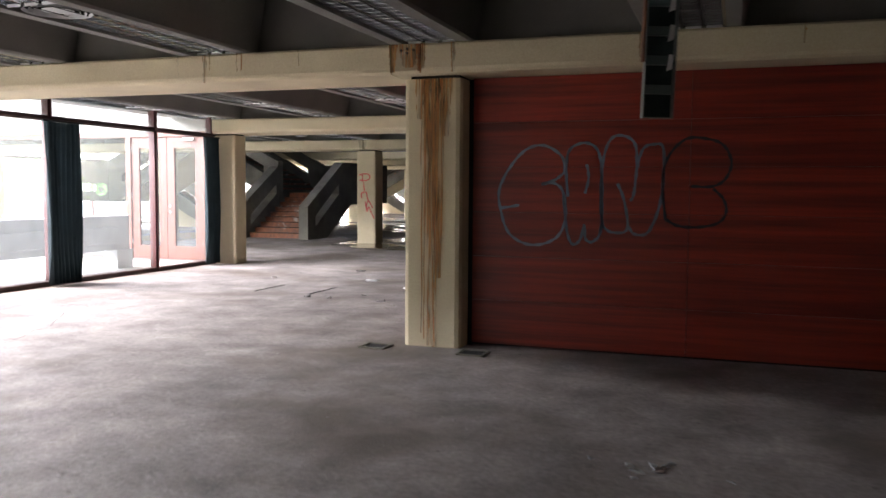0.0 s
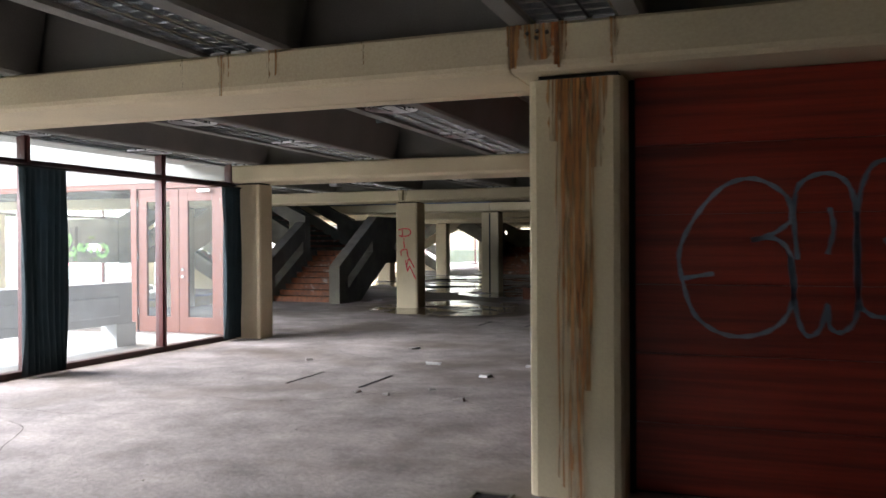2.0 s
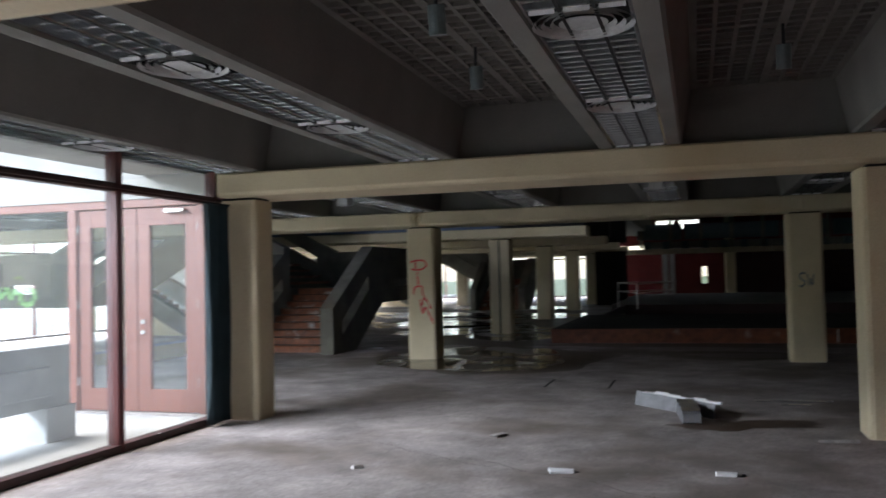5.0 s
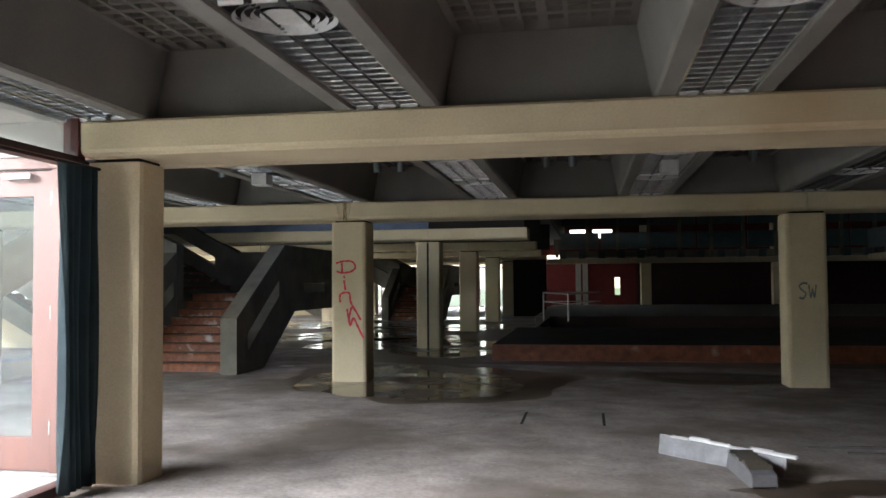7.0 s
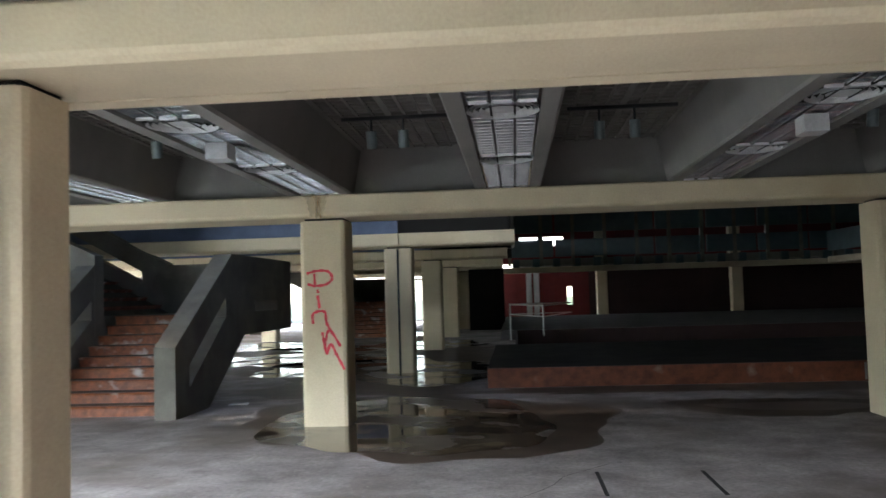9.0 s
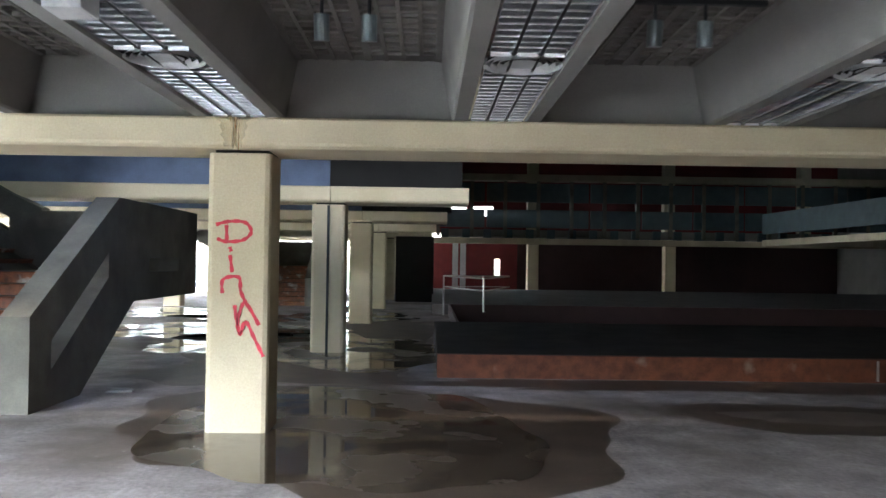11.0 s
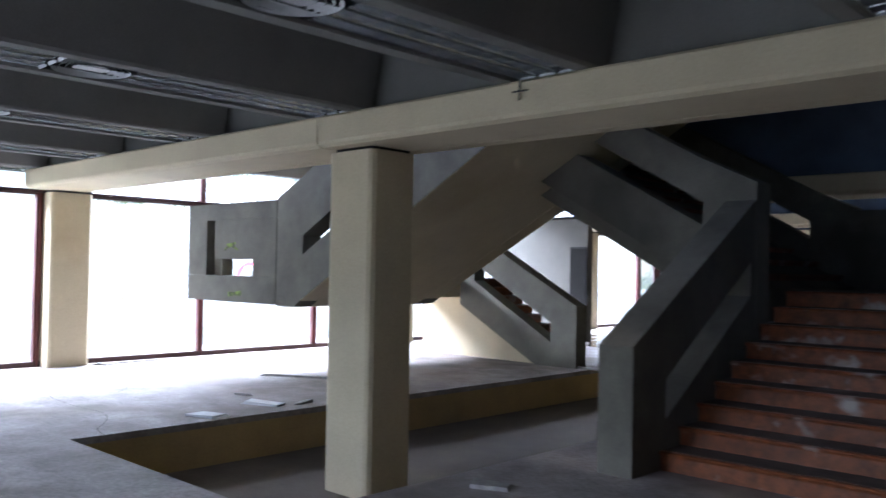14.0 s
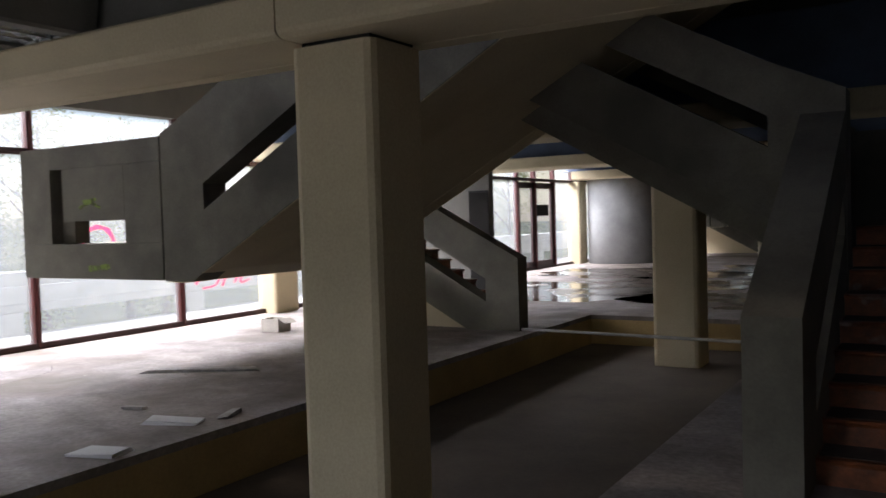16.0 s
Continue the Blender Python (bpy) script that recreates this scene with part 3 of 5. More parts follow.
# flight rising towards the hall's middle
slotted(stair_2, "y", Y0, Y0 + 0.26, -18.52, 1, LAND, 6.0, False, 0.9)
slotted(stair_2, "y", Y1 - 0.26, Y1, -18.52, 1, LAND, 6.0, False, 0.9)
bm = bmesh.new()
prism(bm, [(-18.51, 0.95), (-18.27, 0.95), (-18.02, 1.055), (-12.74, 3.96), (-12.74, 4.25), (-18.51, 1.24)], "y", Y0 + 0.263, Y1 - 0.263)
for y0, y1 in ((Y0 + 0.004, Y0 + 0.263), (Y1 - 0.263, Y1 - 0.004)):
    prism(bm, [(-18.51, 0.948), (-18.26, 0.948), (-18.02, 1.049), (-12.74, 3.953), (-12.74, 3.958), (-18.02, 1.055), (-18.27, 0.954), (-18.51, 0.954)], "y", y0, y1)
part("upper_soffit", bm, CREAM, stair_2, "cream painted sloping soffit")
steps(stair_2, "y", Y0 + 0.27, Y1 - 0.27, -18.44, 1, LAND, 16, 0.29, 0.158)
# lower flight from the floor
slotted(stair_2, "y", 26.0, 26.26, -17.3, -1, 0.0, 2.3, True, 0.75, 0.55)
steps(stair_2, "y", 26.265, 26.9, -17.8, -1, 0.0, 9, 0.2, LAND / 9)
bm = bmesh.new()
prism(bm, [(-18.1, 0.0), (-19.64, 0.95), (-20.54, 0.96), (-20.54, 0.0)], "y", 26.1, 26.25)
part("spandrel", bm, CREAM, stair_2, "cream painted wall under the flight")

# short cross wall behind the lower flight, with a black panel at its end
setting(boxes("wall_stub", RIB, [(-22.06, -19.80, 30.0, 30.16, 0.0, 2.48)]), "short grey concrete cross wall under the beams", "wall")
setting(boxes("wall_stub_cap", BLACK, [(-22.06, -19.76, 29.97, 30.19, 2.48, 2.53)]), "thin dark capping on the short cross wall", "trim")
leaf = thing("wall_panel", "black panel fixed to the short grey cross wall", "panel")
boxes("board", BLACK, [(-20.21, -19.81, 29.975, 29.997, 0.0, 1.88)], leaf)
boxes("edge_strip", DARK, [(-20.21, -19.81, 29.97, 29.997, 1.882, 1.91)], leaf)

copy_thing(stair_1, pose(0, 19.2, 0))
copy_thing(stair_2, pose(0, 19.2, 0))

# ---- ceiling lights ----
def louvre_light(length):
    """A recessed tray with long blades, cross blades and two ring diffusers; local y along the rib."""
    e = thing("ceiling_light", "dusty recessed aluminium louvre light with round air rings", "ceiling light", "recessed louvre lights")
    w = 0.243
    bm = bmesh.new()
    box(bm, -w, w, 0, length, 0.09, 0.12)
    part("tray", bm, LIGHTTRAY, e)
    bm = bmesh.new()
    for x in (-w, w - 0.02):
        box(bm, x, x + 0.02, 0, length, 0.0, 0.10)
    for y in (0, length - 0.02):
        box(bm, -w, w, y, y + 0.02, 0.0, 0.10)
    part("frame", bm, ALU, e)
    # black bars imitate the shaded gaps between the lamp rows
    for x in (-0.078, 0.078):
        bm = bmesh.new()
        box(bm, x - 0.008, x + 0.008, 0.03, length - 0.03, -0.003, 0.08)
        part("row_gap", bm, BLACK, e, "black strip imitating the dark gap between lamp rows")
    rings = (1.62, 3.66)
    r = 0.235
    bm = bmesh.new()
    segs = [(0.05, rings[0] - r - 0.03), (rings[0] + r + 0.03, rings[1] - r - 0.03), (rings[1] + r + 0.03, length - 0.05)]
    verts, faces = [], []
    def plate(p0, p1, p2, p3):
        k = len(verts)
        verts.extend((p0, p1, p2, p3))
        faces.append((k, k + 1, k + 2, k + 3))
    for a, b in segs:
        for cx in (-0.156, 0.0, 0.156):
            for sx in (-0.07, 0.07):
                s = 1 if sx > 0 else -1
                plate((cx + sx, a, 0.0), (cx + sx, b, 0.0), (cx + sx - s * 0.022, b, 0.085), (cx + sx - s * 0.022, a, 0.085))
            n = max(1, int((b - a) / 0.115))
            for k in range(n + 1):
                y = a + (b - a) * k / n
                plate((cx - 0.07, y - 0.012, 0.005), (cx + 0.07, y - 0.012, 0.005), (cx + 0.055, y, 0.07), (cx - 0.055, y, 0.07))
                plate((cx - 0.07, y + 0.012, 0.005), (cx + 0.07, y + 0.012, 0.005), (cx + 0.055, y, 0.07), (cx - 0.055, y, 0.07))
    # end plates are white to imitate daylight glinting off polished aluminium
    for a, b in segs:
        for cx in (-0.156, 0.0, 0.156):
            bm2 = bmesh.new()
            prism(bm2, [(b - 0.012, 0.075), (b + 0.022, -0.014), (b + 0.026, -0.012), (b - 0.006, 0.078)], "x", cx - 0.058, cx + 0.058)
            part("end_glint", bm2, WHITE, e, "small end plate, white for the glint of polished metal")
    me = bpy.data.meshes.new("louvre")
    me.from_pydata(verts, [], faces)
    me.materials.append(ALU)
    lv = new("louvre", me)
    lv.parent = e
    bm.free()
    for y in rings:
        bm = bmesh.new()
        for ra, rb, z in ((0.24, 0.222, -0.012), (0.198, 0.184, -0.008), (0.156, 0.142, -0.004), (0.115, 0.0, 0.0)):
            n = 32
            for k in range(n):
                t0, t1 = 2 * math.pi * k / n, 2 * math.pi * (k + 1) / n
                q = [(ra * math.cos(t0), ra * math.sin(t0), z), (ra * math.cos(t1), ra * math.sin(t1), z), (rb * math.cos(t1), rb * math.sin(t1), z + 0.02), (rb * math.cos(t0), rb * math.sin(t0), z + 0.02)]
                if rb == 0.0:
                    bm.faces.new([bm.verts.new(v) for v in q[:2] + [(0, 0, z)]])
                else:
                    bm.faces.new([bm.verts.new(v) for v in q])
        bmesh.ops.translate(bm, verts=bm.verts, vec=(0, y, 0))
        # black disc puts the shade behind the rings into colour
        bk = bmesh.new()
        bmesh.ops.create_cone(bk, cap_ends=True, segments=32, radius1=0.243, radius2=0.243, depth=0.03, matrix=Matrix.Translation((0, y, 0.062)))
        part("ring_backing", bk, BLACK, e, "black disc that shades the gaps between the rings")
        part("air_ring", bm, RING, e, "round aluminium air diffuser ring", True)
    return e


light0 = louvre_light(5.66)
first = True
for y0, y1 in BAYS[1:]:
    for x in RIBX:
        if x < -10 and y1 < 14 or x > 8:
            continue
        m = pose(x, y0 + 0.03, BEAM_T + 0.02)
        if first:
            light0.matrix_basis = m
            first = False
        else:
            copy_thing(light0, m)

# ---- curtains ----
def curtain(y0, y1, x, z0, z1, folds):
    n, h = folds * 8, 10
    bm = bmesh.new()
    grid = []
    for i in range(n + 1):
        s = i / n
        row = []
        for k in range(h + 1):
            v = k / h
            amp = 0.045 + 0.02 * math.sin(3 * s * math.pi + 1)
            sag = 0.03 * math.sin(v * 3 + s * 5) * (1 - v)
            dx = amp * math.sin(s * folds * 2 * math.pi + 0.8 * math.sin(v * 4)) * (0.7 + 0.5 * (1 - v))
            row.append(bm.verts.new((x + dx, y0 + (y1 - y0) * s + sag, z0 + (z1 - z0) * v)))
        grid.append(row)
    for i in range(n):
        for k in range(h):
            bm.faces.new((grid[i][k], grid[i + 1][k], grid[i + 1][k + 1], grid[i][k + 1]))
    bmesh.ops.solidify(bm, geom=bm.faces[:], thickness=0.006)
    e = thing("curtain", "dark slate blue gathered cloth curtain hanging at the glass", "curtain", "slate curtains")
    part("cloth", bm, CURTAIN, e, "", True)
    bm = bmesh.new()
    tube(bm, (x, y0 - 0.05, z1 + 0.012), (x, y1 + 0.05, z1 + 0.012), 0.012)
    part("curtain_rail", bm, DARK, e, "thin black curtain rail")
    return e


curtain(9.6, 10.26, -9.2, 0.03, 2.31, 8)
curtain(13.3, 13.75, -9.2, 0.03, 2.31, 5)

# ---- hanging broken light ----
SHEEN = material("dark_teal_sheen", (0.07, 0.10, 0.105), 0.25, 0.6, 6, 0.4, 40, 0.1)
BATTEN = material("brown_batten", (0.16, 0.06, 0.03), 0.6, 0, 4, 0.3, 40, 0.1)
hang = thing("hanging_light", "broken dark teal louvre light strip dangling from the ceiling", "ceiling light")
bm = bmesh.new()
for x in (-0.1, 0.094):
    box(bm, x, x + 0.006, -0.035, 0.035, 0.0, 0.98)
box(bm, -0.1, 0.1, -0.035, 0.035, 0.0, 0.006)
part("frame", bm, HANGING, hang, "thin pale metal edge")
bm = bmesh.new()
box(bm, -0.094, 0.094, 0.02, 0.03, 0.006, 0.98)
part("backing", bm, SHEEN, hang, "dark teal glossy back sheet")
for k in range(6):
    bm = bmesh.new()
    z = 0.13 + k * 0.155
    prism(bm, [(-0.03, z), (-0.005, z + 0.05), (0.018, z + 0.045), (0.018, z)], "x", -0.094, 0.094)
    part("cross_blade", bm, HANGING, hang, "dark teal cross blade")
for k in range(5):
    bm = bmesh.new()
    z = 0.25 + k * 0.155
    prism(bm, [(0.035, z), (0.072, z + 0.012), (0.078, z + 0.085), (0.05, z + 0.09)], "y", -0.046, -0.04)
    part("reflector", bm, WHITE, hang, "small white reflector patch")
bm = bmesh.new()
box(bm, -0.118, -0.102, -0.02, 0.03, 0.3, 0.98)
part("side_strip", bm, BATTEN, hang, "brown wooden side strip")
bm = bmesh.new()
tube(bm, (0, 0, 0.97), (-0.03, 0.02, 1.1), 0.006)
part("cable", bm, DARK, hang)
hang.matrix_basis = pose(-0.56, 5.1, 1.80, 3, 1, 18) @ Matrix.Diagonal((0.82, 1, 1, 1))

# ---- fallen light on the floor ----
TRAYSHEET = material("dull_grey_sheet", (0.20, 0.20, 0.21), 0.4, 0.3, 6, 0.3, 60, 0.1)
fallen = thing("fallen_light", "bent aluminium light tray lying broken on the floor", "light fitting")
bm = bmesh.new()
prism(bm, [(0.0, 0.0), (0.03, 0.16), (0.04, 0.16), (0.01, 0.0)], "y", -0.56, 0.62)
part("tray", bm, TRAYSHEET, fallen, "grey bent tray sheet")
# white rim pieces paint in the zigzag glint along the bent edge
for k in range(6):
    bm = bmesh.new()
    y = -0.64 + k * 0.19
    dz = 0.012 * math.sin(k * 2.1)
    prism(bm, [(0.018 + dz, 0.152), (0.045 - dz, 0.16 + dz), (0.045, 0.176 + dz), (0.018, 0.168 + dz)], "y", y, y + 0.188)
    part("rim", bm, WHITE, fallen, "crumpled rim, white for its glint")
bm = bmesh.new()
prism(bm, [(0.0, 0.02), (0.60, 0.0), (0.64, 0.02), (0.63, 0.10), (0.5, 0.13), (0.05, 0.15)], "y", -0.085, 0.085)
end_box = part("end_box", bm, TRAYSHEET, fallen, "crumpled metal end box")
end_box.matrix_basis = pose(0.0, -0.16, 0, 0, 0, -128)
for k in range(5):
    bm = bmesh.new()
    x = 0.06 + 0.105 * k
    prism(bm, [(x, 0.142 - 0.004 * k), (x + 0.05, 0.175 - 0.005 * k), (x + 0.085, 0.14 - 0.004 * k)], "y", -0.09 + 0.012 * (k % 2), 0.085)
    part("blade", bm, ALU, end_box, "shiny crumpled louvre blade")
fallen.matrix_basis = pose(-4.62, 15.02, 0.0, 0, 0, 45)
strip = tagged(boxes("metal_strip", ALU, [(-3.75, -2.95, 15.86, 15.9, 0.0, 0.02), (-3.5, -3.2, 15.6, 15.64, 0.0, 0.015)]), "thin bright metal strips lying on the floor", "metal strip")

# ---- floor details ----
for x in (-6.32, -5.48):
    b = tagged(boxes("floor_channel", BLACK, [(x - 0.015, x + 0.015, 10.3, 11.1, 0.001, 0.005)]), "narrow dark floor slot cut in the concrete", "floor slot", "floor slots")
for x, y in ((-6.32, 16.78), (-5.48, 16.78)):
    tagged(boxes("floor_channel", BLACK, [(x - 0.015, x + 0.015, y, y + 0.8, 0.001, 0.005)]), "narrow dark floor slot cut in the concrete", "floor slot", "floor slots")
for x in (-3.14, -2.23):
    e = thing("floor_outlet", "open dark square floor outlet with raised rim", "floor outlet", "floor outlets")
    bm = bmesh.new()
    for a in ((-0.12, 0.12, -0.12, -0.1), (-0.12, 0.12, 0.1, 0.12), (-0.12, -0.1, -0.1, 0.1), (0.1, 0.12, -0.1, 0.1)):
        box(bm, x + a[0], x + a[1], 7.18 + a[2], 7.18 + a[3], 0.0, 0.014)
    part("rim", bm, GREY, e)
    boxes("opening", BLACK, [(x - 0.1, x + 0.1, 7.08, 7.28, 0.001, 0.005)], e, "dark opening")


def blob(name, cx, cy, rx, ry, z, mat, seed, rough=0.36, n=160):
    rng = random.Random(seed)
    ph = [(rng.uniform(0, 6.28), rng.uniform(0.4, 1.0) / (k + 1.2)) for k in range(14)]
    bm = bmesh.new()
    vs = []
    for i in range(n):
        t = 2 * math.pi * i / n
        r = 1 + rough * sum(a * math.sin((k + 2) * t + p) for k, (p, a) in enumerate(ph))
        vs.append(bm.verts.new((cx + rx * r * math.cos(t), cy + ry * r * math.sin(t), z)))
    bm.faces.new(vs)
    return part(name, bm, mat)


def water_material():
    m = bpy.data.materials.new("puddle_water")
    m.use_nodes = True
    n, l = m.node_tree.nodes, m.node_tree.links
    b = n["Principled BSDF"]
    b.inputs["Base Color"].default_value = (0.05, 0.04, 0.03, 1)
    b.inputs["Specular IOR Level"].default_value = 0.6
    geo = n.new("ShaderNodeNewGeometry")
    tx = n.new("ShaderNodeTexNoise")
    tx.inputs["Scale"].default_value, tx.inputs["Detail"].default_value = 1.1, 5
    l.new(geo.outputs["Position"], tx.inputs["Vector"])
    rp = n.new("ShaderNodeValToRGB")
    rp.color_ramp.elements[0].position, rp.color_ramp.elements[1].position = 0.42, 0.6
    rp.color_ramp.elements[0].color, rp.color_ramp.elements[1].color = (0.02, 0.02, 0.02, 1), (0.35, 0.35, 0.35, 1)
    l.new(tx.outputs["Fac"], rp.inputs[0])
    l.new(rp.outputs[0], b.inputs["Roughness"])
    cr = n.new("ShaderNodeValToRGB")
    cr.color_ramp.elements[0].color, cr.color_ramp.elements[1].color = (0.028, 0.021, 0.015, 1), (0.10, 0.072, 0.05, 1)
    l.new(tx.outputs["Fac"], cr.inputs[0])
    l.new(cr.outputs[0], b.inputs["Base Color"])
    return m


WATER = water_material()
DAMP = material("damp_concrete", (0.13, 0.105, 0.085), 0.45, 0, 1.5, 0.3, 30, 0.2)
for k, (cx, cy, rx, ry) in enumerate(((-8.25, 20.55, 1.75, 2.1), (-3.6, 21.2, 0.9, 0.4), (-9.5, 27.5, 2.6, 2.6), (-13.0, 30.5, 3.2, 2.2), (-10.5, 35.0, 2.5, 2.0), (-18.3, 32.0, 2.6, 2.6), (-19.0, 36.0, 2.2, 2.0), (-14.5, 36.5, 2.8, 2.2), (-12.0, 42.0, 2.2, 2.0))):
    tagged(blob("puddle", cx, cy, rx, ry, 0.004, WATER if k != 1 else DAMP, 10 + k, 0.16 if k < 2 else 0.36), "shallow dark puddle reflecting on the concrete floor", "puddle", "puddles")

# brown damp round the puddles; the last two patches paint in the dim light
DAMP_AND_DIM = material("brown_damp_and_dim_concrete", (0.085, 0.06, 0.042), 0.5, 0, 2.2, 0.4, 30, 0.25)
for k, (cx, cy, rx, ry) in enumerate(((-8.05, 20.6, 2.15, 2.4), (-3.7, 21.2, 1.3, 0.85), (-9.6, 25.2, 1.9, 2.2), (-3.95, 14.35, 0.6, 0.3), (-8.3, 31.0, 0.8, 5.0), (-3.0, 23.2, 4.2, 0.5))):
    tagged(blob("damp_dim_patch", cx, cy, rx, ry, 0.002 + 0.0004 * k, DAMP_AND_DIM, 40 + k, 0.18 if k < 2 else 0.45), "brown floor patch for damp and for poorly lit concrete", "damp stain", "damp stains")

# debris
GRIT_PIECE = material("grey_plaster_chip", (0.38, 0.36, 0.34), 0.8, 0, 9, 0.4, 40, 0.1)
for k, (x, y, a, b, rz) in enumerate(((-17.36, 20.02, 0.16, 0.11, 12), (-13.85, 20.02, 0.13, 0.08, 30), (-5.38, 12.09, 0.09, 0.05, 15), (-6.16, 13.38, 0.08, 0.05, 60), (-4.18, 12.21, 0.08, 0.04, 0), (-3.71, 11.08, 0.07, 0.05, 40), (-3.59, 10.78, 0.08, 0.06, 10), (-4.48, 11.35, 0.06, 0.05, 80), (-18.21, 20.98, 0.09, 0.03, 20), (-17.35, 21.15, 0.12, 0.04, 110), (-17.54, 20.83, 0.2, 0.09, 20), (-21.75, 21.05, 0.12, 0.06, 5), (-5.38, 10.05, 0.04, 0.02, 70), (-5.05, 10.0, 0.03, 0.02, 0), (-4.73, 10.4, 0.035, 0.02, 20), (-3.58, 10.23, 0.05, 0.03, 20), (-6.96, 11.9, 0.04, 0.02, 40), (-4.3, 9.95, 0.05, 0.03, 15), (-3.22, 13.63, 0.16, 0.03, 5), (-10.9, 22.37, 0.12, 0.09, 5), (-19.0, 22.4, 0.5, 0.05, 30))):
    bm = bmesh.new()
    vs = box(bm, -a, a, -b, b, 0.0, 0.012)
    for v in vs:
        v.co.x += random.uniform(-0.25, 0.25) * a
        v.co.y += random.uniform(-0.25, 0.25) * b
        if v.co.z > 0.005:
            v.co.z += random.uniform(0.0, 0.02)
    ob = part("debris_piece", bm, WHITE if k in (0, 2, 4, 7, 10) else GRIT_PIECE)
    ob.matrix_basis = pose(x, y, 0.0, 0, 0, rz)
    tagged(ob, "flat broken chip of pale board on the floor" if k == 0 else "small grey broken chip on the dusty floor", "debris", "floor debris")
rng = random.Random(5)
verts, faces = [], []
for k in range(1100):
    zone = rng.random()
    if zone < 0.42:
        x, y = rng.uniform(-9.0, -2.6), rng.uniform(8.0, 19.0)
    elif zone < 0.8:
        x, y = rng.uniform(-6, 2.8), rng.uniform(2.2, 7.3)
    elif zone < 0.88:
        x, y = rng.uniform(-21.5, -17.2), rng.uniform(18.5, 27)
    else:
        x, y = rng.uniform(-14, -9), rng.uniform(16, 20)
    s = rng.choice((0.005, 0.007, 0.010, 0.016)) * rng.uniform(0.7, 1.3)
    t = rng.uniform(0, 6.28)
    i = len(verts)
    for j in range(4):
        q = t + j * math.pi / 2 + rng.uniform(-0.4, 0.4)
        verts.append((x + s * math.cos(q), y + s * math.sin(q), 0.001))
    verts.append((x + rng.uniform(-0.3, 0.3) * s, y, s * rng.uniform(0.25, 0.5)))
    faces += [(i, i + 1, i + 4), (i + 1, i + 2, i + 4), (i + 2, i + 3, i + 4), (i + 3, i, i + 4)]
GRIT = material("pale_dusty_grit", (0.30, 0.27, 0.25), 0.85, 0, 9, 0.6, 40, 0.1)
me = bpy.data.meshes.new("grit")
me.from_pydata(verts, [], faces)
me.materials.append(GRIT)
tagged(new("grit", me), "scattered small rubble and grit on the floor", "rubble", kind="stuff")

# broken glass on the floor
rng = random.Random(31)
SHARD = material("bright_glass_shard", (0.6, 0.64, 0.66), 0.08, 0.3, 5, 0.2, 40, 0.05)
shard_mesh = bpy.data.meshes.new("glass_shard")
shard_mesh.from_pydata([(-0.03, -0.012, 0), (0.028, -0.018, 0), (0.012, 0.022, 0.004), (-0.026, -0.01, 0.006), (0.024, -0.014, 0.005), (0.01, 0.018, 0.009)], [], [(2, 1, 0), (3, 4, 5), (0, 1, 4, 3), (1, 2, 5, 4), (2, 0, 3, 5)])
shard_mesh.materials.append(SHARD)
for k in range(14):
    ob = new("glass_shard", shard_mesh)
    ob.matrix_basis = pose(-0.54 + rng.gauss(0, 0.16), 4.60 + rng.gauss(0, 0.07), 0.001, rng.uniform(-8, 8), rng.uniform(-8, 8), rng.uniform(0, 360))
    tagged(ob, "small shiny shard of broken glass on the floor", "glass shard", "broken glass shards")

# carton and loose planks by the glass
carton = thing("carton", "small pale open carton by the glass facade", "box", at=(-20.4, 25.0, 0))
bm = bmesh.new()
for a in ((-0.15, 0.15, -0.12, -0.11), (-0.15, 0.15, 0.11, 0.12), (-0.15, -0.14, -0.11, 0.11), (0.14, 0.15, -0.11, 0.11)):
    box(bm, *a, 0.0, 0.17)
box(bm, -0.14, 0.14, -0.11, 0.11, 0.0, 0.01)
part("carton_body", bm, CARTON, carton)
bm = bmesh.new()
prism(bm, [(0.15, 0.17), (0.26, 0.12), (0.262, 0.124), (0.15, 0.175)], "y", -0.11, 0.11)
part("flap", bm, CARTON, carton)
for x, y, ln, rz in ((-9.3, 12.75, 0.3, 1), (-9.3, 10.65, 0.3, -2), (-21.85, 21.4, 0.5, 2), (-21.85, 19.2, 0.4, -3), (-21.85, 17.7, 0.35, 5), (-9.28, 11.6, 0.2, 3)):
    bm = bmesh.new()
    box(bm, -0.022, 0.022, -ln, ln, 0.0, 0.018, 0.003)
    ob = part("loose_plank", bm, PLANK)
    ob.matrix_basis = pose(x, y, 0, 0, 0, rz)
    tagged(ob, "short grey wooden strip lying by the sill", "plank", "loose strips")

# rail over the trench
bm = bmesh.new()
tube(bm, (-17.4, 26.08, 0.02), (-13.8, 25.85, 0.02), 0.018)
tagged(part("fallen_pipe", bm, RAIL), "thin pale steel pipe lying across the trench", "pipe")

# ---- paint on walls and glass ----
def paint(name, color, rough=0.6, alpha=0.0):
    m = material(name, color, rough, 0, 8, 0.35, 90, 0.1)
    return m


